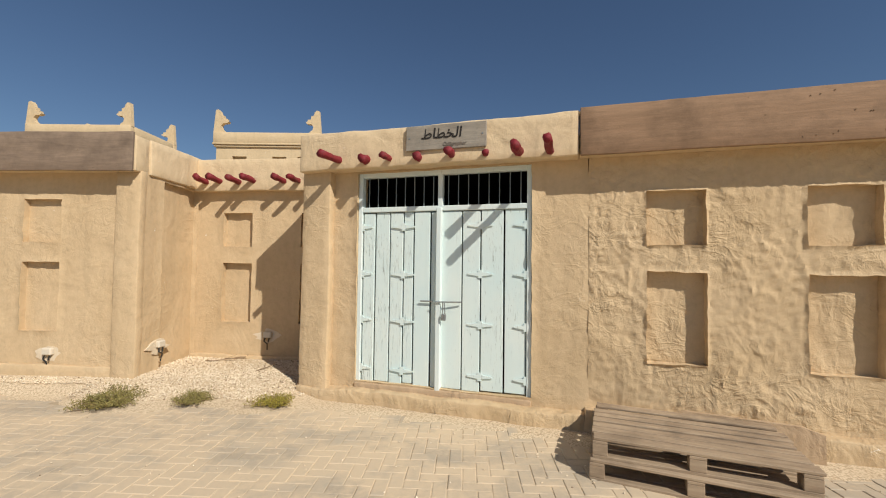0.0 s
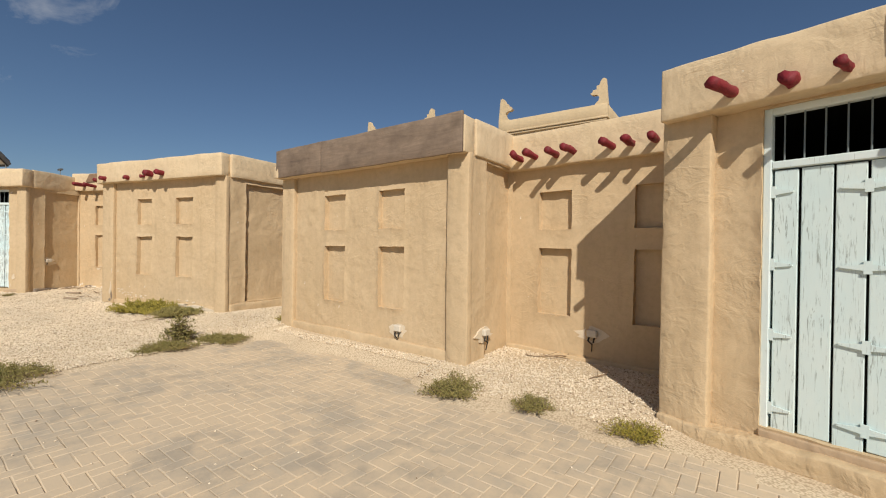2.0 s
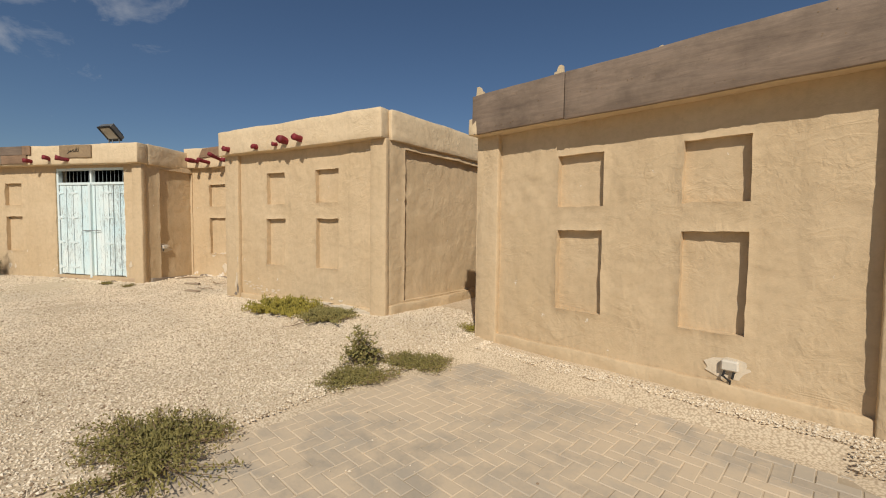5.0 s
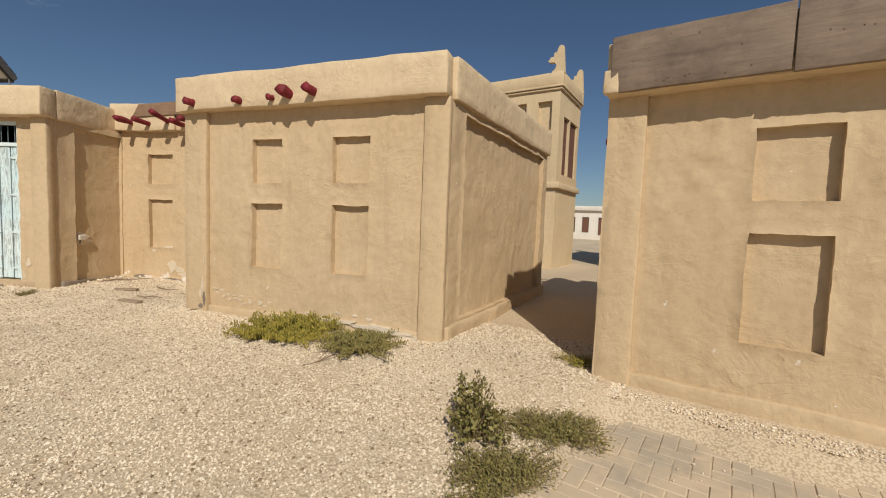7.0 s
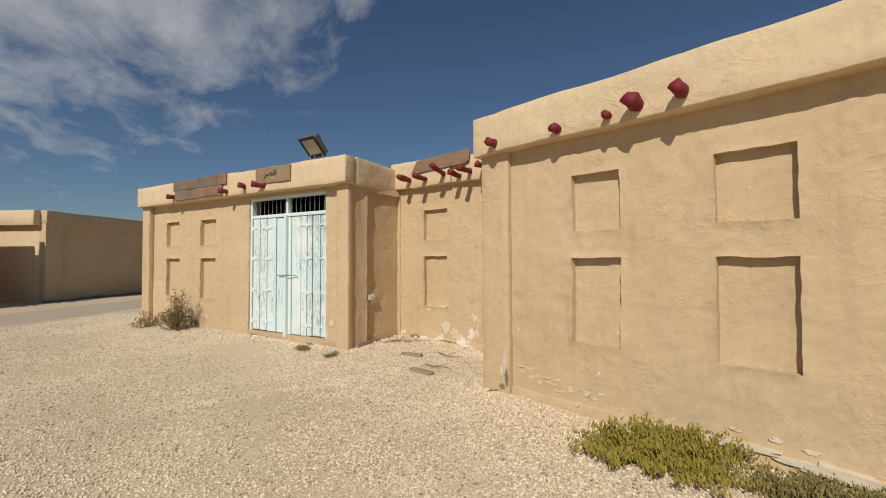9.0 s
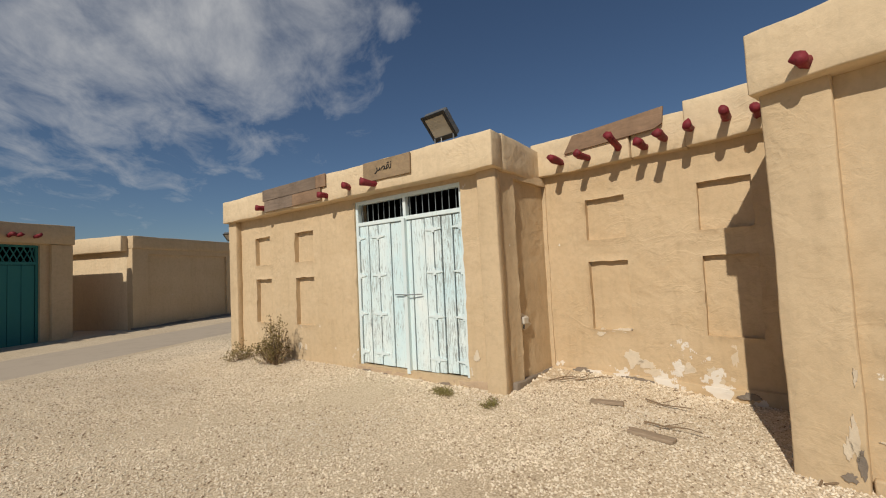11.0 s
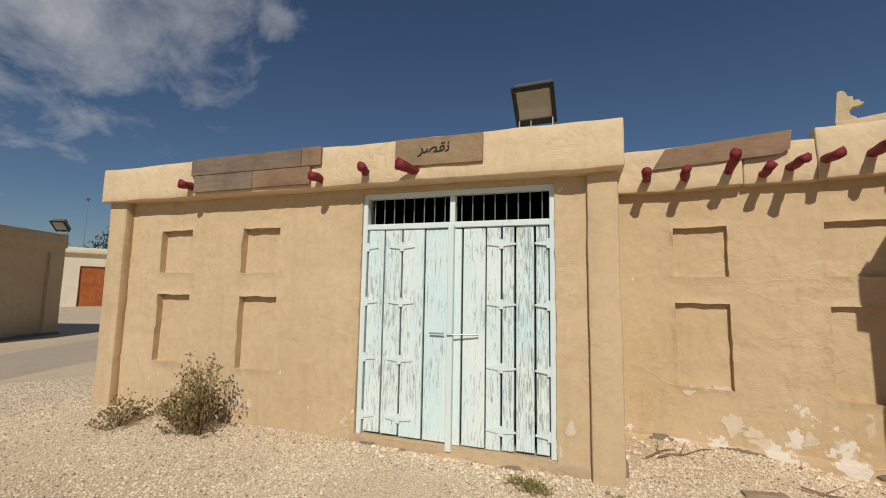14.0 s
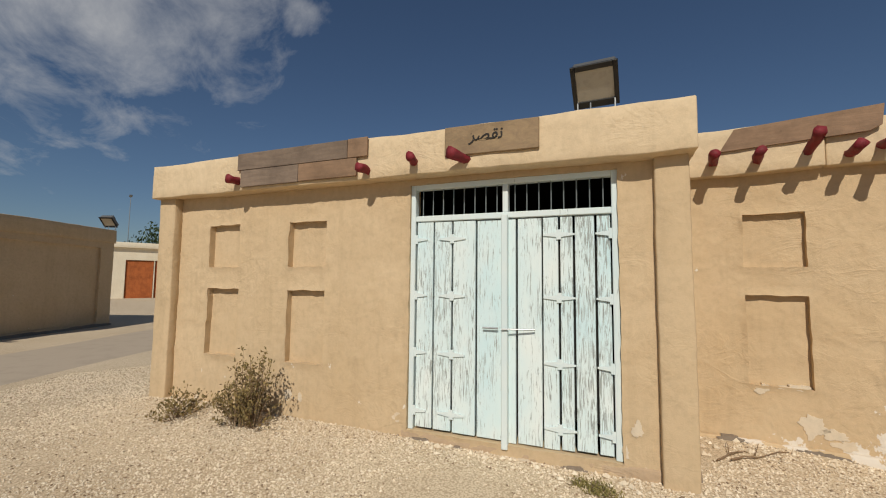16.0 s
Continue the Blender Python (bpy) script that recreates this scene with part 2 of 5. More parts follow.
m_ = Mat("gravel_ground", 0.95)
vor = m_.n.new("ShaderNodeTexVoronoi")
vor.inputs["Scale"].default_value = 62
m_.l.new(m_.co, vor.inputs["Vector"])
pale = m_.mix(m_.span(m_.noise(0.55, 5, 0.6), 0.35, 0.65), (0.68, 0.56, 0.395), (0.57, 0.45, 0.30))
pale = m_.mix(m_.span(m_.noise(60, 4, 0.7), 0.3, 0.7, 0.0, 0.55), pale, (0.70, 0.59, 0.43))
pale = m_.mix(m_.span(vor.outputs["Distance"], 0.35, 0.75, 0.0, 0.65), pale, (0.31, 0.22, 0.135))
m_.color(pale)
m_.bump(m_.noise(1.2, 4, 0.5), 0.4, 0.08)
m_.bump(vor.outputs["Distance"], -0.8, 0.02)
M_GRAVEL = m_.m
m_ = Mat("gravel_stone", 0.9)
isl = m_.island()
broad = m_.span(m_.noise(0.9, 5, 0.6), 0.32, 0.68, 0.84, 1.06)
stone_c = m_.mix(m_.span(isl, 0, 0.8), (0.84, 0.735, 0.57), (0.64, 0.525, 0.375))
stone_c = m_.mix(m_.span(isl, 0.91, 0.94), stone_c, (0.27, 0.19, 0.12))
m_.color(m_.mix(1.0, stone_c, m_.mix(broad, (0, 0, 0), (1, 1, 1)), "MULTIPLY"))
M_PEBBLE = m_.m

m_ = Mat("concrete_paver", 0.95, coords="Object")
geo = m_.n.new("ShaderNodeNewGeometry")
m_.co = geo.outputs["Position"]
tone = m_.math("ADD", m_.rand(), m_.island())
grey = m_.mix(m_.span(m_.math("FRACT", tone, 0), 0, 1), (0.46, 0.39, 0.295), (0.325, 0.28, 0.22))
grey = m_.mix(m_.span(m_.noise(90, 4, 0.7), 0.3, 0.7, 0, 0.35), grey, (0.46, 0.39, 0.30))


def paving_dust(m):
    """How far wind-blown sand covers the paving at a place."""
    broad = m.noise(0.9, 8, 0.62, (1, 1.4, 1), 0.4)
    mottled = m.span(m.noise(4.5, 5, 0.65, offset=6.0), 0.3, 0.7, -0.09, 0.09)
    d = m.span(m.math("ADD", broad, mottled), 0.37, 0.55, 0.12, 1.0)
    return m.math("ADD", d, m.span(m.noise(24, 5, 0.7), 0.35, 0.7, -0.12, 0.12))


dust = m_.math("ADD", paving_dust(m_), m_.span(m_.math("FRACT", tone, 0), 0, 1, -0.16, 0.16))
m_.color(m_.mix(dust, grey, (0.585, 0.468, 0.325)))
m_.bump(m_.noise(120, 4, 0.7), 0.35, 0.003)
M_PAVER = m_.m
m_ = Mat("joint_sand", 0.97)
m_.color(m_.mix(paving_dust(m_), (0.36, 0.29, 0.20), (0.585, 0.468, 0.325)))
m_.bump(m_.noise(60, 5, 0.7), 0.4, 0.006)
M_SANDJOINT = m_.m


# ---- shape helpers ----
def mesh_of(name, verts, faces, mat, smooth=False):
    me = bpy.data.meshes.new(name)
    me.from_pydata([tuple(v) for v in verts], [], faces)
    me.materials.append(mat)
    if smooth:
        me.polygons.foreach_set("use_smooth", [True] * len(me.polygons))
    me.update()
    return me


def part_data(name, me, parent=None, label=""):
    ob = new(name, me)
    if parent:
        ob.parent = parent
    if label:
        tagged(ob, label)
    return ob


def part(name, bm, mat, parent=None, label="", smooth=False):
    me = bpy.data.meshes.new(name)
    bm.to_mesh(me)
    bm.free()
    me.materials.append(mat)
    if smooth:
        me.polygons.foreach_set("use_smooth", [True] * len(me.polygons))
    return part_data(name, me, parent, label)


def empty(name, m, label, category, group="", kind=""):
    ob = new(name)
    ob.matrix_basis = m
    return tagged(ob, label, category, group, kind)


def wob(p, amp, seed=0.0):
    """Hand-laid unevenness: a smooth shift of a surface point."""
    v = Vector((p[0] + seed, p[1] - seed, p[2] + 0.3 * seed))
    big = noise.noise_vector(v * 1.3)
    fine = noise.noise_vector(v * 5.0)
    return Vector(p) + (big * 1.1 + fine * 0.6) * amp


def lines(a, b, step):
    n = max(1, int(round((b - a) / step)))
    return [a + (b - a) * i / n for i in range(n + 1)]


def slab(name, x0, x1, y0, y1, z0, z1, mat, parent, label="", cell=0.09, amp=0.008, seed=0.0, bev=0.012):
    """A plastered block with slightly uneven faces and softened edges."""
    xs, ys, zs = ([a] + [a + bev] + lines(a + bev, b - bev, cell)[1:-1] + [b - bev, b] for a, b in ((x0, x1), (y0, y1), (z0, z1)))
    idx, verts, faces = {}, [], []

    def vert(i, j, k):
        key = (i, j, k)
        if key not in idx:
            ends = (i in (0, len(xs) - 1)) + (j in (0, len(ys) - 1)) + (k in (0, len(zs) - 1))
            p = [xs[i], ys[j], zs[k]]
            if ends >= 2:
                c = bev * 0.35
                for ax, (q, arr) in enumerate(((i, xs), (j, ys), (k, zs))):
                    if q == 0:
                        p[ax] += c
                    elif q == len(arr) - 1:
                        p[ax] -= c
            idx[key] = len(verts)
            verts.append(wob(p, amp, seed))
        return idx[key]

    nx, ny, nz = len(xs) - 1, len(ys) - 1, len(zs) - 1
    for i in range(nx):
        for k in range(nz):
            faces.append([vert(i, 0, k), vert(i + 1, 0, k), vert(i + 1, 0, k + 1), vert(i, 0, k + 1)])
            faces.append([vert(i, ny, k), vert(i, ny, k + 1), vert(i + 1, ny, k + 1), vert(i + 1, ny, k)])
        for j in range(ny):
            faces.append([vert(i, j, 0), vert(i, j + 1, 0), vert(i + 1, j + 1, 0), vert(i + 1, j, 0)])
            faces.append([vert(i, j, nz), vert(i + 1, j, nz), vert(i + 1, j + 1, nz), vert(i, j + 1, nz)])
    for j in range(ny):
        for k in range(nz):
            faces.append([vert(0, j, k), vert(0, j, k + 1), vert(0, j + 1, k + 1), vert(0, j + 1, k)])
            faces.append([vert(nx, j, k), vert(nx, j + 1, k), vert(nx, j + 1, k + 1), vert(nx, j, k + 1)])
    return part_data(name, mesh_of(name, verts, faces, mat, True), parent, label)


def facade(name, u0, u1, z0, z1, mat, parent, recesses=(), holes=(), thick=0.22, cell=0.07, amp=0.007, seed=0.0, label="", lump=0.006):
    """A wall along x facing -y, with sunk panels (a, b, low, high, depth) and openings (a, b, low, high) right through it."""
    cu, cz = {u0, u1}, {z0, z1}
    for r in list(recesses) + list(holes):
        cu |= {r[0], r[1]}
        cz |= {r[2], r[3]}

    def grid(cuts):
        cuts = sorted(cuts)
        out = [cuts[0]]
        for a, b in zip(cuts, cuts[1:]):
            out += lines(a, b, cell)[1:]
        return out

    us, zs = grid(cu), grid(cz)

    def depth(i, k):
        if not (0 <= i < len(us) - 1 and 0 <= k < len(zs) - 1):
            return thick
        u, z = (us[i] + us[i + 1]) / 2, (zs[k] + zs[k + 1]) / 2
        for a, b, c, d in holes:
            if a < u < b and c < z < d:
                return thick
        for a, b, c, d, e in recesses:
            if a < u < b and c < z < d:
                return e
        return 0.0

    idx, verts, faces = {}, [], []

    def vert(i, k, d):
        key = (i, k, d)
        if key not in idx:
            idx[key] = len(verts)
            p = wob((us[i], d, zs[k]), amp, seed)
            around = {depth(i + a, k + b) for a in (-1, 0) for b in (-1, 0)}
            if d < thick:
                q = Vector((us[i] * 7.5 + seed, 3.7, zs[k] * 6.0))
                coat = (0.6 + 0.7 * noise.noise(q * 0.2)) * (0.35 if d > 0 or len(around) > 1 else 1.0)
                ridges = sum(1 - min(1.0, 6 * abs(noise.noise(q * f + Vector((0, f * 9, 0))))) for f in (0.8, 1.5, 2.6))
                p.y -= lump * coat * (0.8 * ridges + 0.9 * noise.noise(q * 4.5))
            if len(around) > 1 and d == 0.0 and 0 < i < len(us) - 1 and 0 < k < len(zs) - 1:
                q = Vector((us[i] * 9 + seed, 0, zs[k] * 9))
                p += Vector((noise.noise(q) * 0.008, -0.010 - 0.020 * abs(noise.noise(q * 0.6)), noise.noise(q + Vector((5, 0, 0))) * 0.008))
            verts.append(p)
        return idx[key]

    n, m = len(us) - 1, len(zs) - 1
    for i in range(n):
        for k in range(m):
            d = depth(i, k)
            if d < thick:
                faces.append([vert(i, k, d), vert(i + 1, k, d), vert(i + 1, k + 1, d), vert(i, k + 1, d)])
                faces.append([vert(i, k, thick), vert(i, k + 1, thick), vert(i + 1, k + 1, thick), vert(i + 1, k, thick)])
    for i in range(n + 1):
        for k in range(m):
            a, b = depth(i - 1, k), depth(i, k)
            if a < b:
                faces.append([vert(i, k, a), vert(i, k, b), vert(i, k + 1, b), vert(i, k + 1, a)])
            elif b < a:
                faces.append([vert(i, k, b), vert(i, k + 1, b), vert(i, k + 1, a), vert(i, k, a)])
    for k in range(m + 1):
        for i in range(n):
            a, b = depth(i, k - 1), depth(i, k)
            if a < b:
                faces.append([vert(i, k, a), vert(i + 1, k, a), vert(i + 1, k, b), vert(i, k, b)])
            elif b < a:
                faces.append([vert(i, k, b), vert(i, k, a), vert(i + 1, k, a), vert(i + 1, k, b)])
    me = mesh_of(name, verts, faces, mat, True)
    me.set_sharp_from_angle(angle=radians(42))
    return part_data(name, me, parent, label)


def box_bm(x0, x1, y0, y1, z0, z1, bev=0.0, bm=None):
    bm = bm or bmesh.new()
    g = bmesh.ops.create_cube(bm, size=1.0, matrix=Matrix.Translation(((x0 + x1) / 2, (y0 + y1) / 2, (z0 + z1) / 2)) @ Matrix.Diagonal((x1 - x0, y1 - y0, z1 - z0, 1)))
    if bev:
        es = list({e for v in g["verts"] for e in v.link_edges})
        bmesh.ops.bevel(bm, geom=es, offset=bev, segments=1, affect="EDGES")
    return bm


def rod_bm(a, b, r0, r1=None, sides=8, rings=1, rough=0.0, seed=0.0, bm=None):
    """A tapered, optionally gnarled rod from a to b."""
    bm = bm or bmesh.new()
    r1 = r0 if r1 is None else r1
    a, b = Vector(a), Vector(b)
    q = (b - a).to_track_quat("Z", "Y")
    rows = []
    for k in range(rings + 1):
        f = k / rings
        c = a.lerp(b, f)
        if rough:
            c = c + noise.noise_vector(c * 4 + Vector((seed, 0, 0))) * rough
        row = []
        for s in range(sides):
            t = 2 * math.pi * s / sides
            r = (r0 + (r1 - r0) * f)
            if rough:
                r *= 1 + 0.45 * noise.noise(Vector((math.cos(t) * 1.3 + seed, math.sin(t) * 1.3, f * 2.5)))
            row.append(bm.verts.new(c + q @ Vector((math.cos(t) * r, math.sin(t) * r, 0))))
        rows.append(row)
    for r_a, r_b in zip(rows, rows[1:]):
        for s in range(sides):
            bm.faces.new((r_a[s], r_a[(s + 1) % sides], r_b[(s + 1) % sides], r_b[s]))
    bm.faces.new(rows[0][::-1])
    bm.faces.new(rows[-1])
    return bm


def prism_bm(pts, y0, y1):
    """An outline in x and z, given thickness along y."""
    bm = bmesh.new()
    f = [bm.verts.new((x, y0, z)) for x, z in pts]
    g = [bm.verts.new((x, y1, z)) for x, z in pts]
    bm.faces.new(f)
    bm.faces.new(g[::-1])
    for i in range(len(pts)):
        j = (i + 1) % len(pts)
        bm.faces.new((f[j], f[i], g[i], g[j]))
    bmesh.ops.recalc_face_normals(bm, faces=bm.faces)
    return bm


def roof_log(parent, u, z, front, length, dz=0.0, du=0.0, r=0.045, seed=0.0):
    """A red-painted pole end that sticks out of the parapet."""
    bm = rod_bm((u, front + 0.08, z), (u + du, front - length, z + dz), r * 0.85, r, 10, 6, 0.02, seed)
    return part("roof_log", bm, M_RED, parent, "", True)


def panels(cols, low, high, depth=0.07):
    """Two sunk panels, small above large, for every column (a, b)."""
    return [(a, b, *z, depth) for a, b in cols for z in (low, high)]


def smooth(a, b, v):
    t = min(1, max(0, (v - a) / (b - a)))
    return t * t * (3 - 2 * t)


def ground_z(x, y):
    """Height of the gravel: it rises to the west and banks up along the house fronts."""
    z = 0.018 * min(12.0, max(0.0, -x - 6.5))
    z += 0.10 * smooth(4.15, 5.0, y) * smooth(-1.2, -1.8, x) * smooth(-10, -8.0, x)
    z += 0.05 * smooth(2.6, 4.0, y) * smooth(-7.6, -9.0, x) * smooth(-24, -17, x)
    if x < -7.2:
        z += 0.022 * noise.noise(Vector((x * 0.7, y * 0.7, 0))) * smooth(-7.2, -8.2, x) * smooth(-21, -18, x) + 0.02
    z += 0.02 * smooth(4.1, 4.4, y) * smooth(-1.2, -1.8, x)
    away = (x + 14.6) * 0.485 - (y - 3.3) * 0.875
    z += 0.075 * smooth(1.3, 0.1, away) * smooth(-13.2, -14.2, x) * smooth(-21, -19, x)
    r = math.hypot(x + 10, y - 5)
    return z * (1 - smooth(30, 60, r))


# ---- ground ----
def stepped(a, b, near_a, near_b, fine, coarse):
    out, v = [], a
    while v < b:
        out.append(v)
        d = max(near_a - v, v - near_b, 0)
        v += fine + coarse * d
    return out + [b]


gx = stepped(-1500, 1500, -34, 4, 0.16, 0.22)
gy = stepped(-1500, 1500, -6, 7, 0.16, 0.22)


def paved(x, y):
    """True on the block paving in front of the first two houses."""
    edge = 4.30 + 0.10 * noise.noise(Vector((x * 1.4, 3.1, 0))) if x < -1.62 else 4.30 - math.tan(radians(17)) * (x + 1.0)
    if -7.2 < x < -4.0:
        edge = 4.62 + 0.08 * noise.noise(Vector((x * 1.4, 5.1, 0)))
    left = -7.22 + 0.12 * noise.noise(Vector((1.7, y * 1.3, 0)))
    return left < x < 7.5 and -5.0 < y < edge



def sheet_z(x, y):
    """The ground dips under the paving; sand laps over its outer rows."""
    if not paved(x, y):
        return ground_z(x, y)
    inner = all(paved(x + a, y + b) for a, b in ((0.17, 0), (-0.17, 0), (0, 0.17), (0, -0.17)))
    return -0.03 if inner else 0.004


g_verts = [(x, y, sheet_z(x, y)) for y in gy for x in gx]
nx = len(gx)
g_faces = [(j * nx + i, j * nx + i + 1, (j + 1) * nx + i + 1, (j + 1) * nx + i) for j in range(len(gy) - 1) for i in range(nx - 1)]
ground = part_data("ground", mesh_of("ground", g_verts, g_faces, M_GRAVEL, True))
tagged(ground, "pale crushed-stone gravel and sand ground", "ground", kind="structure")
pavement = part("pavement", box_bm(-7.42, 7.5, -5.0, 4.75, -0.028, -0.005), M_SANDJOINT)
tagged(pavement, "sand-filled grey block paving in herringbone", "pavement", kind="structure")

# the lane that runs between the two rows of houses
LANE = pose(-24.0, -0.6, 0, 0, 0, 141)
l_us = [i * 0.25 - 30 for i in range(241)]
lv, lf = [], []
for u in l_us:
    for v in (-1.5, -0.75, 0.0, 0.75, 1.5):
        p = LANE @ Vector((u, v + 0.1 * noise.noise(Vector((u * 0.5, v, 9))), 0))
        lv.append((p.x, p.y, ground_z(p.x, p.y) + (0.012 if abs(v) < 1.4 else -0.01)))
for i in range(240):
    for j in range(4):
        lf.append((i * 5 + j, (i + 1) * 5 + j, (i + 1) * 5 + j + 1, i * 5 + j + 1))
road = part_data("road", mesh_of("road", lv, lf, M_ROAD, True))
tagged(road, "dusty pale asphalt lane between the houses", "road", kind="structure")


# ---- doors ----
def plank_door(name, m, width, z0, z_lintel, z1, cuts, mat, label, post_w=0.055, bars=8, straps=True, bolt_z=1.1, seed=1):
    """A double door of painted planks with a barred light above."""
    rnd = random.Random(seed)
    d = empty(name, m, label, "door", kind="structure")
    t = 0.06
    fr = bmesh.new()
    box_bm(0, 0.05, -0.02, t, z0, z1, 0.006, fr)
    box_bm(width - 0.05, width, -0.02, t, z0, z1, 0.006, fr)
    box_bm(0.05, width - 0.05, -0.018, t, z1 - 0.05, z1, 0.006, fr)
    box_bm(0.05, width - 0.05, -0.018, t, z_lintel, z_lintel + 0.055, 0.006, fr)
    part("door_frame", fr, M_MINT_FRAME, d)
    mid = width / 2
    part("centre_post", box_bm(mid - post_w / 2, mid + post_w / 2, -0.055, 0.02, z0 - 0.04, z_lintel + 0.03, 0.006), M_MINT_FRAME, d)
    part("light_post", box_bm(mid - 0.025, mid + 0.025, -0.012, t, z_lintel + 0.055, z1 - 0.05, 0.004), M_MINT_FRAME, d)
    for half, (a, b) in enumerate(((0.055, mid - 0.012), (mid + 0.012, width - 0.055))):
        es = [a + (b - a) * c for c in cuts[half]]
        for p, q in zip(es, es[1:]):
            dz = rnd.uniform(-0.012, 0.012)
            part("plank", box_bm(p + rnd.uniform(0.005, 0.011), q - rnd.uniform(0.005, 0.011), rnd.uniform(-0.004, 0.006), 0.035, z0 + 0.015 + dz, z_lintel - 0.008 + dz * 0.4, 0.004), mat, d)
        # backing panel painted near-black so the gaps between planks look unlit
        part("ledge", box_bm(a + 0.02, b - 0.02, 0.04, 0.06, z0 + 0.25, z_lintel - 0.2), M_DARK, d)
        if straps:
            h = z_lintel - z0
            for fz in (0.085, 0.365, 0.64, 0.915):
                zc = z0 + h * fz + rnd.uniform(-0.012, 0.012)
                for kind in (0, 1):
                    u = es[len(es) // 2] if kind else (a if half == 0 else b)
                    w = 0.13 if kind else 0.12
                    pts = [(u - w, zc - 0.007), (u - 0.02, zc - 0.021), (u - 0.02, zc - 0.042), (u + 0.02, zc - 0.042), (u + 0.02, zc - 0.021), (u + w, zc - 0.007),
                           (u + w, zc + 0.007), (u + 0.02, zc + 0.021), (u + 0.02, zc + 0.042), (u - 0.02, zc + 0.042), (u - 0.02, zc + 0.021), (u - w, zc + 0.007)]
                    if not kind and half == 0:
                        pts = [(max(p, a - 0.03), z) for p, z in pts]
                    elif not kind:
                        pts = [(min(p, b + 0.03), z) for p, z in pts]
                    part("strap_hinge", prism_bm(pts, -0.016, -0.004), M_MINT_FRAME if seed == 2 else mat, d)
        s0, s1 = (0.06, mid - 0.03) if half == 0 else (mid + 0.03, width - 0.06)
        for i in range(bars):
            u = s0 + (s1 - s0) * (i + 0.5) / bars
            part("bar", rod_bm((u, 0.02, z_lintel + 0.05), (u, 0.02, z1 - 0.05), 0.0055), M_BAR, d)
    bolt = part("bolt", rod_bm((mid - 0.02, -0.075, bolt_z), (mid + 0.26, -0.035, bolt_z + 0.005), 0.007), M_STEEL, d, "steel sliding bolt")
    part("bolt", rod_bm((mid - 0.20, -0.03, bolt_z), (mid - 0.06, -0.03, bolt_z), 0.008), M_STEEL, d, "steel sliding bolt")
    if seed == 1:
        pl = box_bm(mid + 0.045, mid + 0.095, -0.085, -0.05, bolt_z - 0.19, bolt_z - 0.12, 0.008)
        rod_bm((mid + 0.055, -0.068, bolt_z - 0.12), (mid + 0.06, -0.068, bolt_z), 0.006, bm=pl)
        rod_bm((mid + 0.085, -0.068, bolt_z - 0.12), (mid + 0.075, -0.068, bolt_z), 0.006, bm=pl)
        part("padlock", pl, M_STEEL, bolt, "small hanging padlock")
    return d


def painted_dark_room(parent, u0, u1, y0, y1, z0, z1):
    """An added shell behind a barred light, painted near-black for an unlit inside."""
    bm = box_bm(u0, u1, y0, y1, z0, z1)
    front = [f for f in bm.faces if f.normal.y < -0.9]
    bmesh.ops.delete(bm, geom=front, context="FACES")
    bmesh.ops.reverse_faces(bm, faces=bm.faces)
    return part("painted_dark_shell", bm, M_DARK, parent)


# ---- first house, with the sign ----
A = pose(-0.96, 4.64, 0, 0, 0, -17)
LOW, HIGH = (0.63, 1.45), (1.69, 2.18)
a_house = empty("house", A, "low sand-plastered house with a parapet and red log ends", "house")
facade("wall", -0.58, 2.45, -0.1, 2.75, M_PLASTER, a_house, (), [(0.0, 1.92, 0.20, 2.5)], amp=0.008, seed=1, cell=0.045, lump=0.009)
facade("wall", 6.2, 9.0, -0.1, 2.75, M_ROUGH, a_house, panels([(6.65, 7.15)], LOW, HIGH, 0.085), amp=0.014, seed=2)
facade("wall", 2.45, 6.2, -0.1, 2.75, M_ROUGH, a_house, panels([(2.95, 3.43), (4.16, 4.66), (5.4, 5.9)], LOW, HIGH, 0.085), amp=0.012, seed=2, cell=0.022, lump=0.011, label="roughly trowelled plaster wall")
slab("pilaster", -0.66, -0.30, -0.10, 0.02, 0.0, 2.55, M_PLASTER, a_house, amp=0.012, seed=3)
slab("side_wall", -0.62, -0.40, 0.02, 5.0, 0.0, 2.75, M_PLASTER, a_house, seed=4)
slab("side_wall", 8.8, 9.0, 0.23, 5.0, 0.0, 2.75, M_PLASTER, a_house, seed=5, cell=0.4)
slab("back_wall", -0.4, 8.8, 4.8, 5.0, 0.0, 2.75, M_PLASTER, a_house, seed=6, cell=0.4)
slab("roof", -0.40, 8.8, 0.23, 4.8, 2.6, 2.72, M_CURB, a_house, seed=6, cell=0.5)
slab("parapet", -0.64, 2.36, -0.20, 0.02, 2.51, 2.92, M_PARAPET, a_house, amp=0.014, seed=7, cell=0.06)
slab("parapet", 2.36, 9.0, -0.16, 0.02, 2.52, 2.94, M_PARAPET, a_house, amp=0.006, seed=8, cell=0.2)
slab("side_parapet", -0.64, -0.42, 0.02, 5.0, 2.51, 2.92, M_PARAPET, a_house, amp=0.012, seed=9)
NAILS = random.Random(77)


def nails(parent, u0, u1, z0, z1, y, n):
    """Rusty nail heads scattered over a board."""
    for _ in range(n):
        u, z = NAILS.uniform(u0, u1), NAILS.choice((z0 + 0.04, z1 - 0.04, (z0 + z1) / 2)) + NAILS.uniform(-0.02, 0.02)
        part("nail", rod_bm((u, y + 0.004, z), (u, y - 0.004, z), 0.0045, sides=6), M_TWIG, parent)


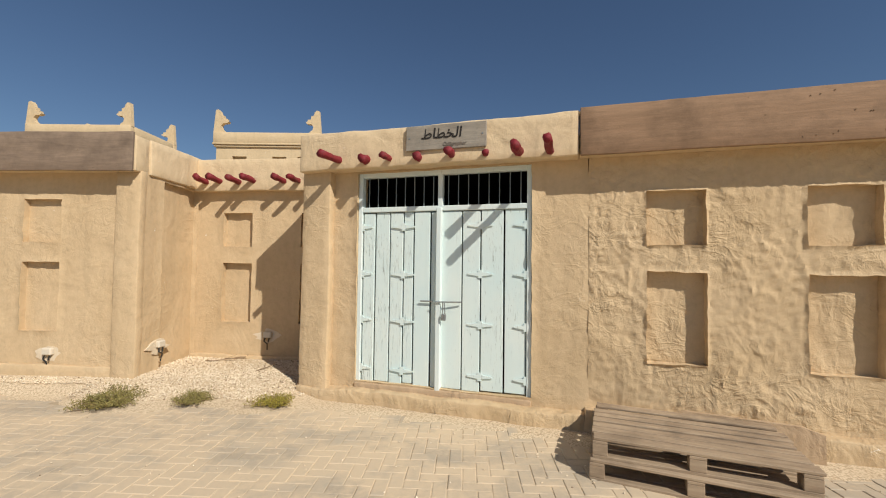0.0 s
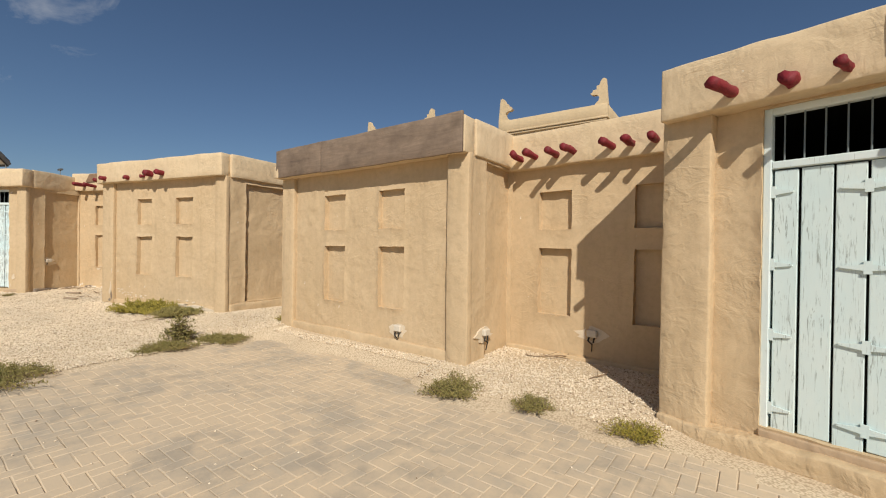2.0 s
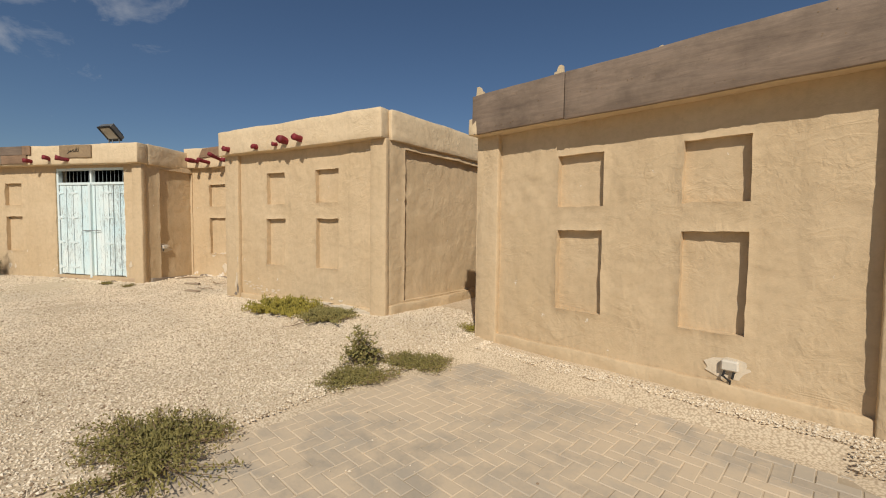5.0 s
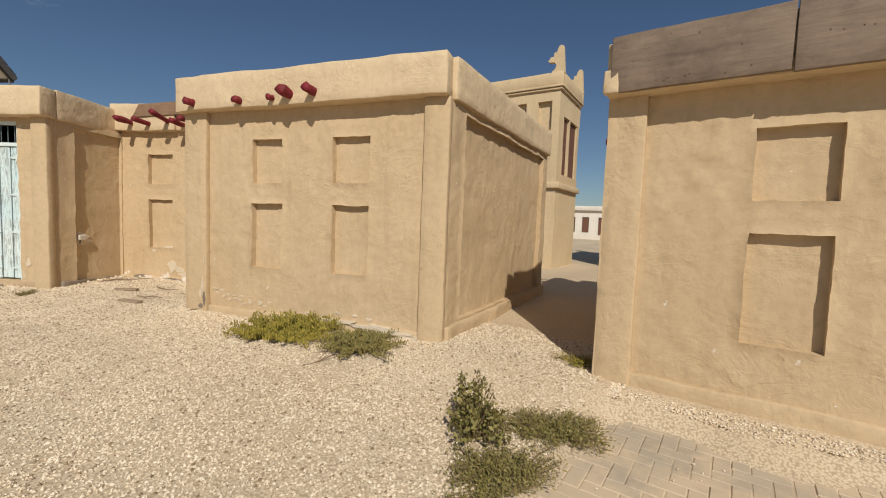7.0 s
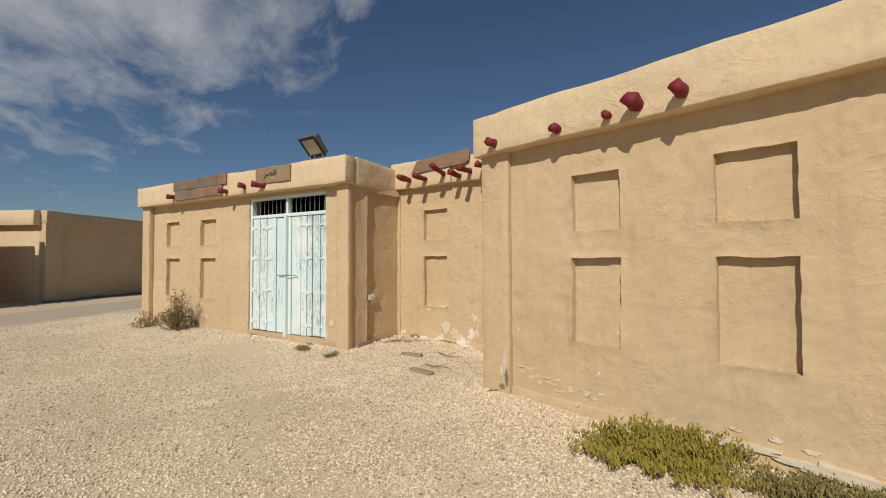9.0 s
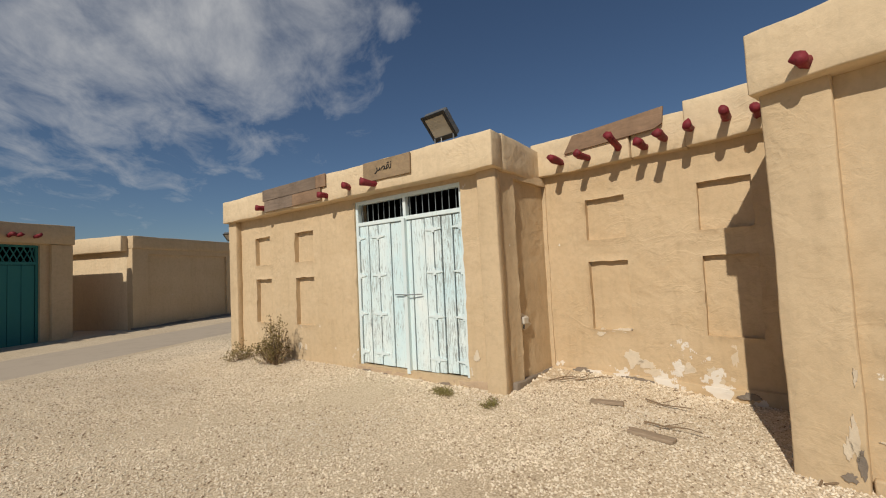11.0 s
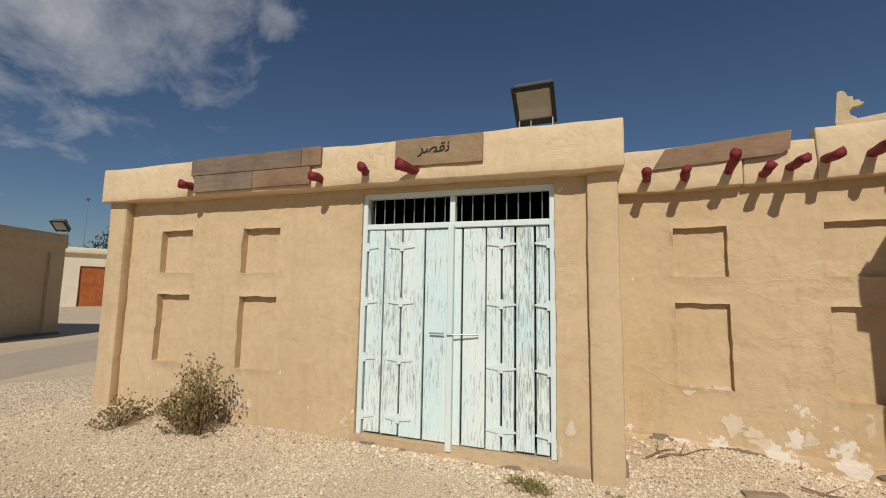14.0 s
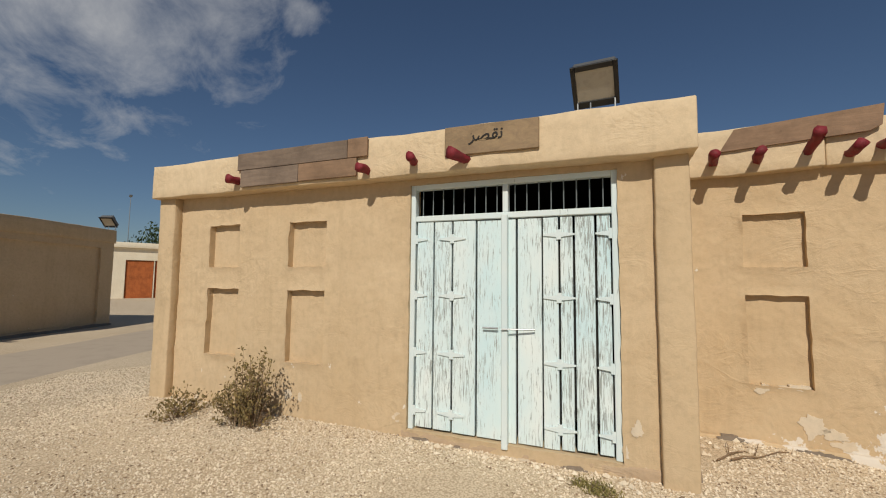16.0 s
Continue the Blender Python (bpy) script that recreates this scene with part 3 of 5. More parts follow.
for i in range(3):
    nails(a_house, 2.45 + i * 2.3, 4.6 + i * 2.3, 2.52, 2.93, -0.215, 22 if i == 0 else 6)
    slab("fascia_board", 2.37 + i * 2.3, 2.37 + (i + 1) * 2.3 - 0.008, -0.217, -0.18, 2.50 + 0.01 * i, 2.945 + 0.01 * i, M_PLY, a_house, "weathered brown plywood fascia", 0.15, 0.006, i, 0.005)
slab("plinth", -0.68, 2.4, -0.17, 0.03, -0.08, 0.13, M_ROUGH, a_house, amp=0.03, seed=10, cell=0.06)
slab("plinth", 2.4, 9.0, -0.15, 0.03, -0.08, 0.17, M_ROUGH, a_house, amp=0.03, seed=11, cell=0.06)
slab("threshold", 0.0, 1.92, -0.03, 0.2, 0.05, 0.185, M_CURB, a_house, amp=0.008, seed=12)
painted_dark_room(a_house, -0.3, 2.4, 0.23, 4.0, 0.02, 2.58)
for i, (u, z, ln, dz, du) in enumerate([(-0.12, 2.60, 0.40, 0.02, -0.04), (0.20, 2.60, 0.10, 0.0, 0.0), (0.47, 2.60, 0.22, 0.0, 0.0), (0.79, 2.58, 0.08, 0.0, 0.0),
                                        (1.14, 2.60, 0.18, 0.0, 0.0), (1.49, 2.58, 0.07, 0.0, 0.0), (1.81, 2.57, 0.36, 0.0, 0.0), (2.10, 2.56, 0.58, 0.0, 0.0)]):
    roof_log(a_house, u, z, -0.20, ln * 0.8, dz, du, 0.041 + 0.009 * math.sin(i * 2.3), i * 3.1)
plank_door("door_1", A @ pose(0, 0.03, 0), 1.92, 0.19, 2.06, 2.50,
           ((0, 0.17, 0.37, 0.55, 0.68, 0.9, 1), (0, 0.26, 0.48, 0.75, 1)), M_MINT, "pale mint double plank door with barred light, bolted shut", bolt_z=1.1, seed=1)

# sign board with its lettering
sign = empty("sign_board", A @ pose(0.66, -0.20, 2.65, 0, 0.3, 0), "grey weathered wooden sign with black Arabic lettering", "sign")
part("board", box_bm(0.0, 0.84, -0.03, -0.004, 0, 0.255, 0.006), M_SIGN, sign)
for sx in (0.04, 0.80):
    part("screw", rod_bm((sx, -0.028, 0.13), (sx, -0.034, 0.13), 0.008), M_STEEL, sign)


def lettering(name, text, size, x, z, m, parent, mat, y=-0.034):
    cu = bpy.data.curves.new(name, "FONT")
    cu.body, cu.size, cu.extrude, cu.align_x = text, size, 0.0012, "CENTER"
    cu.offset, cu.shear = size * 0.012, 0.15
    tmp = bpy.data.objects.new(name, cu)
    scene.collection.objects.link(tmp)
    dep = bpy.context.evaluated_depsgraph_get()
    me = bpy.data.meshes.new_from_object(tmp.evaluated_get(dep))
    bpy.data.objects.remove(tmp)
    me.transform(pose(x, y, z, 90, 0, 0))
    me.materials.clear()
    me.materials.append(mat)
    return part_data(name, me, parent)


lettering("lettering", "\uFEC1\uFE8E\uFEC4\uFEA8\uFEDF\u0627", 0.145, 0.38, 0.115, None, sign, M_INK)
lettering("lettering", "Calligrapher", 0.05, 0.52, 0.035, None, sign, M_INK_FADED)

old_board = part("old_board", prism_bm([(3.08, 0.02), (4.15, 0.0), (4.15, 0.22), (4.0, 0.27), (3.2, 0.30), (3.11, 0.27), (3.06, 0.20)], -0.235, -0.20), M_CURB)
old_board.matrix_basis = A @ pose(0, 0, 0.0)
tagged(old_board, "plaster-smeared board with rounded end leaning on the wall", "board")

# ---- recess between first and second house ----
AB = pose(-3.63, 6.05, 0, 0, 0, -6)
ab = empty("house", AB, "set-back sand-plastered house wall with red log ends", "house")
facade("wall", -0.1, 2.15, -0.1, 2.75, M_PLASTER, ab, panels([(0.45, 0.89), (1.62, 2.06)], (0.63, 1.47), (1.71, 2.19)), seed=21)
slab("parapet", -0.1, 2.15, -0.12, 0.05, 2.50, 2.96, M_PARAPET, ab, amp=0.012, seed=22)
slab("plinth", 0.0, 2.15, -0.05, 0.02, -0.05, 0.17, M_PLASTER, ab, amp=0.02, seed=23)
slab("roof", -0.1, 2.15, 0.2, 4.0, 2.5, 2.62, M_CURB, ab, seed=23, cell=0.5)
for i, (u, dz, du) in enumerate([(0.24, 0.02, 0.0), (0.46, 0.05, -0.05), (0.74, 0.0, 0.0), (0.97, 0.04, -0.08), (1.43, 0.04, -0.08), (1.62, 0.01, 0.0), (1.85, 0.02, 0.0)]):
    roof_log(ab, u, 2.63, -0.12, 0.24 + 0.05 * math.sin(i * 4.1), dz, du, 0.042, 40 + i * 2.7)

# ---- second house, with the plywood fascia ----
B = pose(-3.62, 4.97, 0, 0, 0, -2)
b_house = empty("house", B, "low sand-plastered house with a brown plywood fascia", "house")
facade("wall", -3.62, 0.0, -0.1, 2.75, M_PLASTER, b_house, panels([(-2.63, -2.15), (-1.47, -1.00)], (0.64, 1.46), (1.70, 2.22), 0.06), seed=31, cell=0.045, lump=0.009)
slab("pilaster", -0.27, 0.03, -0.09, 0.02, 0.0, 2.56, M_PLASTER, b_house, amp=0.008, seed=32)
slab("pilaster", -3.66, -3.36, -0.07, 0.02, 0.0, 2.58, M_PLASTER, b_house, amp=0.008, seed=33)
facade("side_wall", 0.0, 3.8, -0.05, 2.6, M_PLASTER, empty("house_side", B @ pose(0.02, 0.02, 0, 0, 0, 92.5), "sand-plastered side wall with one wide sunk panel", "wall", kind="structure"), [(0.3, 1.05, 0.1, 2.5, 0.05)], seed=34)
b_left = empty("house_side", pose(-7.46, 8.80, 0, 0, 0, -87.2), "shaded sand-plastered side wall with red log ends", "wall", kind="structure")
facade("side_wall", 0.0, 3.78, -0.05, 2.6, M_PLASTER, b_left, [(0.3, 3.45, 0.15, 2.45, 0.05)], seed=35)
slab("side_parapet", 0.0, 3.6, -0.02, 0.2, 2.55, 2.97, M_PARAPET, b_left, amp=0.012, seed=39)
for i, (u, z) in enumerate([(0.15, 2.50), (0.35, 2.72), (0.55, 2.58), (0.85, 2.84), (1.1, 2.68)]):
    roof_log(b_left, u, z, -0.02, 0.34 + 0.08 * math.sin(i * 3.3), 0.02, 0.0, 0.045, 60 + i * 1.7)
slab("parapet", -3.66, 0.02, -0.17, 0.05, 2.54, 2.96, M_PARAPET, b_house, amp=0.008, seed=36)
slab("side_parapet", -0.18, 0.04, 0.05, 3.8, 2.53, 2.97, M_PARAPET, b_house, amp=0.012, seed=37)
slab("roof", -3.5, -0.2, 0.24, 3.8, 2.6, 2.7, M_CURB, b_house, seed=38, cell=0.5)
slab("back_wall", -3.5, -0.2, 3.6, 3.8, 0.0, 2.6, M_PLASTER, b_house, seed=38, cell=0.3)
slab("plinth", -3.4, -0.25, -0.06, 0.02, -0.05, 0.24, M_PLASTER, b_house, amp=0.02, seed=40, cell=0.07)
slab("fascia_board", -2.47, 0.02, -0.227, -0.19, 2.53, 2.985, M_PLY_GREY, b_house, "weathered grey-brown plywood fascia", 0.15, 0.007, 3, 0.005)
slab("fascia_board", -3.62, -2.480, -0.224, -0.19, 2.545, 2.985, M_PLY_GREY, b_house, "weathered grey-brown plywood fascia", 0.15, 0.007, 5, 0.005)
slab("parapet", -3.68, -3.56, -0.235, -0.165, 2.54, 2.74, M_PARAPET, b_house, "broken lump of pale plaster", 0.04, 0.025, 6)
part("roof_board", prism_bm([(-2.75, 2.98), (-1.95, 2.985), (-1.95, 3.015), (-2.75, 3.03)], 0.0, 0.25), M_PLY_GREY, b_house)

nails(b_house, -3.6, 0.0, 2.56, 2.96, -0.224, 44)


def bare_patch(parent, u, z, w, h, mat, seed, y=-0.012):
    """A torn patch where the plaster has come away."""
    ring = []
    for k in range(34):
        t = 2 * math.pi * k / 34
        q = Vector((math.cos(t) * 1.6 + seed * 1.7, math.sin(t) * 1.6, 0))
        f = 0.85 + 0.55 * noise.noise(q * 0.5) + 0.35 * noise.noise(q * 1.7) + 0.3 * noise.noise(q * 5)
        ring.append((u + math.cos(t) * w * max(0.2, f), z + math.sin(t) * h * max(0.2, f)))
    return part("bare_patch", prism_bm(ring, y, 0.05), mat, parent)


# ---- third house ----
C = pose(-8.8, 4.92, 0, 0, 0, 12.8)
c_house = empty("house", C, "low sand-plastered house with sunk panels and red log ends", "house")
facade("wall", -3.55, 0.0, -0.1, 2.9, M_PLASTER, c_house, panels([(-2.52, -2.07), (-1.37, -0.90)], (0.81, 1.59), (1.84, 2.36), 0.06), seed=41, amp=0.009, cell=0.045, lump=0.010)
slab("pilaster", -0.25, 0.03, -0.07, 0.02, 0.0, 2.72, M_PLASTER, c_house, seed=42)
slab("pilaster", -3.58, -3.22, -0.07, 0.02, 0.0, 2.76, M_PLASTER, c_house, seed=43)
slab("parapet", -3.62, 0.02, -0.17, 0.06, 2.71, 3.13, M_PARAPET, c_house, amp=0.012, seed=44)
c_right = empty("house_side", C @ pose(0.02, 0.02, 0, 0, 0, 80.8), "roughly plastered side wall with one wide sunk panel", "wall", kind="structure")
facade("side_wall", 0.0, 3.8, -0.05, 2.75, M_PLASTER, c_right, [(0.32, 3.5, 0.36, 2.62, 0.06)], seed=45, amp=0.014, cell=0.045, lump=0.014)
slab("side_parapet", 0.0, 3.8, -0.05, 0.2, 2.70, 3.13, M_PARAPET, c_right, amp=0.012, seed=46)
slab("plinth", 0.0, 3.8, -0.05, 0.03, 0.0, 0.34, M_ROUGH, c_right, amp=0.025, seed=50, cell=0.07)
slab("side_wall", -3.55, -3.33, 0.22, 3.95, 0.0, 2.75, M_PLASTER, c_house, seed=47)
slab("side_parapet", -3.6, -3.38, 0.06, 3.95, 2.71, 3.13, M_PARAPET, c_house, seed=48)
slab("roof", -3.38, 0.05, 0.24, 4.0, 2.7, 2.8, M_CURB, c_house, seed=48, cell=0.5)
slab("back_wall", -3.3, 0.5, 3.75, 3.9, 0.0, 2.7, M_PLASTER, c_house, seed=48, cell=0.3)
slab("plinth", -3.2, -0.25, -0.05, 0.02, 0.0, 0.26, M_PLASTER, c_house, amp=0.018, seed=49, cell=0.07)
for i, (u, z, ln, r) in enumerate([(-3.32, 2.80, 0.2, 0.045), (-2.58, 2.78, 0.14, 0.045), (-2.1, 2.79, 0.14, 0.035), (-1.87, 2.82, 0.24, 0.06), (-1.53, 2.82, 0.26, 0.05)]):
    roof_log(c_house, u, z, -0.17, ln * 0.55, 0.01, 0.0, r, 80 + i * 2.2)


for i, (u, z, w, h, mt) in enumerate([(-3.265, 0.50, 0.025, 0.17, M_SALT), (-3.25, 0.36, 0.022, 0.10, M_STONE), (-3.30, 0.25, 0.04, 0.03, M_STONE), (-3.30, 0.42, 0.02, 0.07, M_SALT), (-3.24, 0.86, 0.012, 0.06, M_SALT)]):
    bare_patch(c_house, u, z, w, h, mt, 660 + i, -0.078)
CHIPS = random.Random(91)
for cu_, cz_, su, sz, n_ in ((-2.8, 0.40, 0.22, 0.05, 14), (-2.3, 0.33, 0.30, 0.04, 8), (-1.2, 0.31, 0.40, 0.025, 7)):
    for i in range(n_):
        u, z = CHIPS.gauss(cu_, su), CHIPS.gauss(cz_, sz)
        bare_patch(c_house, u, z, CHIPS.uniform(0.012, 0.05), CHIPS.uniform(0.008, 0.02), M_SALT, 700 + i + int(cz_ * 1000), -0.062 if z < 0.26 else -0.010)
for i, (u, z, w, h) in enumerate([(-1.35, 0.26, 0.40, 0.03), (-0.70, 0.24, 0.42, 0.04), (-0.30, 0.20, 0.22, 0.035)]):
    bare_patch(c_house, u, z, w, h, M_SALT, 670 + i, -0.064)

# ---- recess between third and fourth house ----
CE = pose(-15.02, 4.38, 0, 0, 0, 22)
ce = empty("house", CE, "set-back sand-plastered wall with flaking white patches", "house")
facade("wall", -0.1, 3.6, -0.1, 2.95, M_WORN, ce, panels([(0.55, 1.01), (1.74, 2.20)], (0.83, 1.64), (1.90, 2.39), 0.05), seed=51, cell=0.045, lump=0.008)
slab("parapet", -0.1, 1.15, -0.12, 0.05, 2.76, 3.20, M_PARAPET, ce, amp=0.015, seed=52)
slab("parapet", 1.15, 1.70, -0.10, 0.05, 2.76, 3.16, M_PARAPET, ce, amp=0.015, seed=53)
slab("parapet", 1.70, 3.6, -0.12, 0.05, 2.76, 3.24, M_PARAPET, ce, amp=0.02, seed=54)
part("fascia_board", prism_bm([(0.38, 2.98), (0.50, 3.18), (1.52, 3.235), (1.50, 3.06), (1.42, 3.02)], -0.15, -0.128), M_PLY, ce, "exposed brown plywood patch in the parapet")
slab("plinth", 0.0, 3.6, -0.06, 0.02, 0.0, 0.34, M_WORN, ce, amp=0.02, seed=55)
slab("roof", -0.1, 3.6, 0.2, 4.0, 2.8, 2.9, M_CURB, ce, seed=55, cell=0.5)
for i, (u, z, ln, dz, du) in enumerate([(0.33, 2.88, 0.3, 0.04, 0.0), (0.66, 2.87, 0.3, 0.02, 0.0), (1.02, 2.88, 0.34, 0.10, 0.02), (1.30, 2.86, 0.26, 0.0, 0.0), (1.50, 2.88, 0.34, 0.0, 0.02),
                                        (1.75, 2.93, 0.26, 0.0, 0.03), (2.05, 2.94, 0.3, 0.02, 0.03), (2.30, 2.92, 0.22, 0.0, 0.0), (2.55, 2.92, 0.26, 0.0, 0.0)]):
    roof_log(ce, u, z, -0.12, ln * 0.95, dz, du, 0.043, 100 + i * 2.9)

for i, (u, z, w, h) in enumerate([(0.42, 0.31, 0.15, 0.04), (1.0, 0.30, 0.17, 0.045), (2.05, 0.29, 0.10, 0.04)]):
    bare_patch(ce, u, z, w, h, M_STONE, 620 + i, -0.075)
for i, (u, z, w, h) in enumerate([(0.65, 0.80, 0.06, 0.05), (0.9, 0.83, 0.13, 0.025), (0.98, 0.52, 0.09, 0.10), (1.13, 0.47, 0.10, 0.06), (1.20, 0.40, 0.09, 0.04), (1.55, 0.47, 0.06, 0.07), (1.76, 0.47, 0.08, 0.07), (1.88, 0.40, 0.08, 0.05), (1.95, 0.66, 0.03, 0.13)]):
    bare_patch(ce, u, z, w, h, M_SALT, 640 + i, -0.007)

# ---- fourth house, with the worn door ----
E = pose(-14.6, 3.3, 0, 0, 0, 29)
e_house = empty("house", E, "low sand-plastered house with a patched parapet", "house")
facade("wall", -5.67, 0.0, -0.1, 2.95, M_PLASTER, e_house, panels([(-4.91, -4.42), (-3.71, -3.22)], (0.86, 1.62), (1.87, 2.36), 0.06), [(-2.25, -0.40, 0.36, 2.66)], seed=61, cell=0.045, lump=0.009)
slab("pilaster", -0.14, 0.10, -0.08, 0.03, 0.05, 2.74, M_PLASTER, e_house, seed=62)
slab("pilaster", -5.70, -5.42, -0.10, 0.02, 0.05, 2.73, M_PLASTER, e_house, seed=63)
slab("parapet", -5.73, 0.14, -0.19, 0.05, 2.71, 3.11, M_PARAPET, e_house, amp=0.012, seed=64)
slab("side_parapet", -0.12, 0.14, 0.05, 1.2, 2.71, 3.12, M_PARAPET, e_house, amp=0.012, seed=65)
slab("side_parapet", -5.73, -5.5, 0.05, 4.5, 2.71, 3.11, M_PARAPET, e_house, amp=0.012, seed=66)
facade("side_wall", 0.0, 1.25, -0.05, 2.75, M_PLASTER, empty("house_side", E @ pose(0.08, 0.03, 0, 0, 0, 86), "shaded roughly plastered side wall", "wall", kind="structure"), [(0.3, 1.1, 0.3, 2.65, 0.04)], seed=67)
slab("side_wall", -5.67, -5.45, 0.22, 4.5, 0.0, 2.75, M_PLASTER, e_house, seed=68)
slab("roof", -5.5, -0.12, 0.24, 4.5, 2.8, 2.9, M_CURB, e_house, seed=68, cell=0.5)
slab("back_wall", -5.5, -0.2, 4.3, 4.5, 0.0, 2.8, M_PLASTER, e_house, seed=69, cell=0.4)
slab("plinth", -2.3, 0.0, -0.012, 0.02, 0.0, 0.345, M_CURB, e_house, amp=0.02, seed=70, cell=0.06)
slab("plinth", 0.02, 0.15, 0.1, 1.15, 0.05, 0.33, M_STONE, e_house, amp=0.03, seed=71, cell=0.06)
painted_dark_room(e_house, -2.6, -0.2, 0.23, 4.0, 0.1, 2.75)
part("fascia_board", box_bm(-4.29, -2.85, -0.222, -0.198, 2.93, 3.115, 0.004), M_PLY_GREY, e_house, "weathered grey-brown board")
part("fascia_board", box_bm(-4.24, -3.45, -0.222, -0.198, 2.74, 2.925, 0.004), M_PLY_GREY, e_house, "weathered grey-brown board")
part("fascia_board", box_bm(-3.445, -2.74, -0.222, -0.198, 2.745, 2.925, 0.004), M_PLY, e_house, "weathered brown board")
part("fascia_board", box_bm(-2.845, -2.62, -0.222, -0.198, 2.93, 3.12, 0.004), M_PLY, e_house, "weathered brown board")
for i, (u, z, ln, dz, du) in enumerate([(-4.30, 2.82, 0.2, 0.0, 0.0), (-2.64, 2.80, 0.18, 0.0, 0.0), (-2.12, 2.82, 0.18, 0.03, 0.0), (-1.59, 2.80, 0.26, 0.03, -0.12)]):
    roof_log(e_house, u, z, -0.19, ln * 0.7, dz, du, 0.045, 130 + i * 3.3)
for i, (u, z, w, h) in enumerate([(-2.36, 0.46, 0.06, 0.05), (-0.30, 0.62, 0.04, 0.07), (-0.38, 0.45, 0.03, 0.05), (-3.65, 0.52, 0.06, 0.07), (-3.5, 0.50, 0.04, 0.06), (-4.95, 0.66, 0.025, 0.025), (-5.0, 0.35, 0.04, 0.03)]):
    bare_patch(e_house, u, z, w, h, M_SALT, 680 + i, -0.008)
for i, (u, z, w, h) in enumerate([(-2.08, 0.25, 0.14, 0.05), (-1.75, 0.24, 0.09, 0.05), (-1.25, 0.24, 0.13, 0.04), (-0.75, 0.25, 0.12, 0.035)]):
    bare_patch(e_house, u, z, w, h, M_STONE if i != 2 else M_SALT, 690 + i, -0.030)
plank_door("door_2", E @ pose(-2.25, 0.03, 0), 1.85, 0.36, 2.30, 2.66,
           ((0, 0.21, 0.43, 0.70, 1), (0.0, 0.1, 0.36, 0.52, 0.66, 0.86, 1)), M_MINT_WORN, "worn mint double plank door with barred light, bolted shut", bolt_z=1.33, seed=2)
sign2 = empty("sign_board", E @ pose(-1.82, -0.19, 2.84, 0, 0.5, 0), "tan weathered wooden sign with black Arabic lettering", "sign")
part("board", box_bm(0, 0.83, -0.03, -0.004, 0, 0.26, 0.006), M_SIGN_TAN, sign2)
lettering("lettering", "\uFEAE\uFEBC\uFED8\uFEE7", 0.14, 0.38, 0.115, None, sign2, M_INK)


# ---- floodlights ----
def floodlight(m, s=1.0):
    f = empty("floodlight", m @ Matrix.Scale(s, 4), "grey metal floodlight on a bracket on the roof edge", "floodlight", "roof floodlights")
    br = bmesh.new()
    box_bm(-0.17, -0.155, -0.012, 0.012, 0.0, 0.22, 0.003, br)
    box_bm(0.155, 0.17, -0.012, 0.012, 0.0, 0.22, 0.003, br)
    box_bm(-0.17, 0.17, -0.03, 0.03, 0.0, 0.012, 0.003, br)
    rod_bm((-0.05, 0, 0.0), (-0.05, 0, 0.12), 0.008, bm=br)
    part("bracket", br, M_STEEL, f)
    tilt = Matrix.Translation((0, 0.08, 0.14)) @ pose(0, 0, 0, 45, 0, 0)
    h = bmesh.new()
    box_bm(-0.19, 0.19, -0.05, 0.06, 0.0, 0.38, 0.02, h)
    box_bm(-0.12, 0.12, 0.06, 0.12, 0.03, 0.2, 0.015, h)
    for fx in (-0.15, -0.09, -0.03, 0.03, 0.09, 0.15):
        box_bm(fx - 0.006, fx + 0.006, 0.06, 0.09, 0.21, 0.36, 0, h)
    h.transform(tilt)
    part("housing", h, M_HOUSING, f)
    r = bmesh.new()
    box_bm(-0.20, -0.16, -0.075, -0.052, -0.005, 0.39, 0.004, r)
    box_bm(0.16, 0.20, -0.075, -0.052, -0.005, 0.39, 0.004, r)
    box_bm(-0.16, 0.16, -0.075, -0.052, -0.005, 0.06, 0.004, r)
    box_bm(-0.16, 0.16, -0.075, -0.052, 0.34, 0.39, 0.004, r)
    r.transform(tilt)
    rim = part("rim", r, M_RIM, f)
    g = box_bm(-0.16, 0.16, -0.062, -0.054, 0.06, 0.34)
    g.transform(tilt)
    part("lens", g, M_LENS, rim, "dusty glass pane")
    return f


floodlight(E @ pose(-0.55, -0.08, 3.10, 0, 0, -4), 0.88)


# ---- the two-storey towers behind ----
def finial(parent, x, y, z, flip, turn=0, s=1.0):
    """A stepped corner crest of moulded plaster."""
    pts = [(-0.17, 0), (0.20, 0), (0.20, 0.06), (0.10, 0.14), (0.08, 0.24), (0.14, 0.32), (0.28, 0.33), (0.34, 0.38), (0.27, 0.42), (0.27, 0.47), (0.16, 0.48),
           (0.16, 0.58), (0.08, 0.60), (0.04, 0.72), (-0.02, 0.78), (-0.10, 0.76)]
    bm = prism_bm([((-a if flip else a) * s, b * s) for a, b in pts], -0.07, 0.07)
    bm.transform(pose(x, y, z, 0, 0, turn))
    return part("finial", bm, M_TOWER, parent)


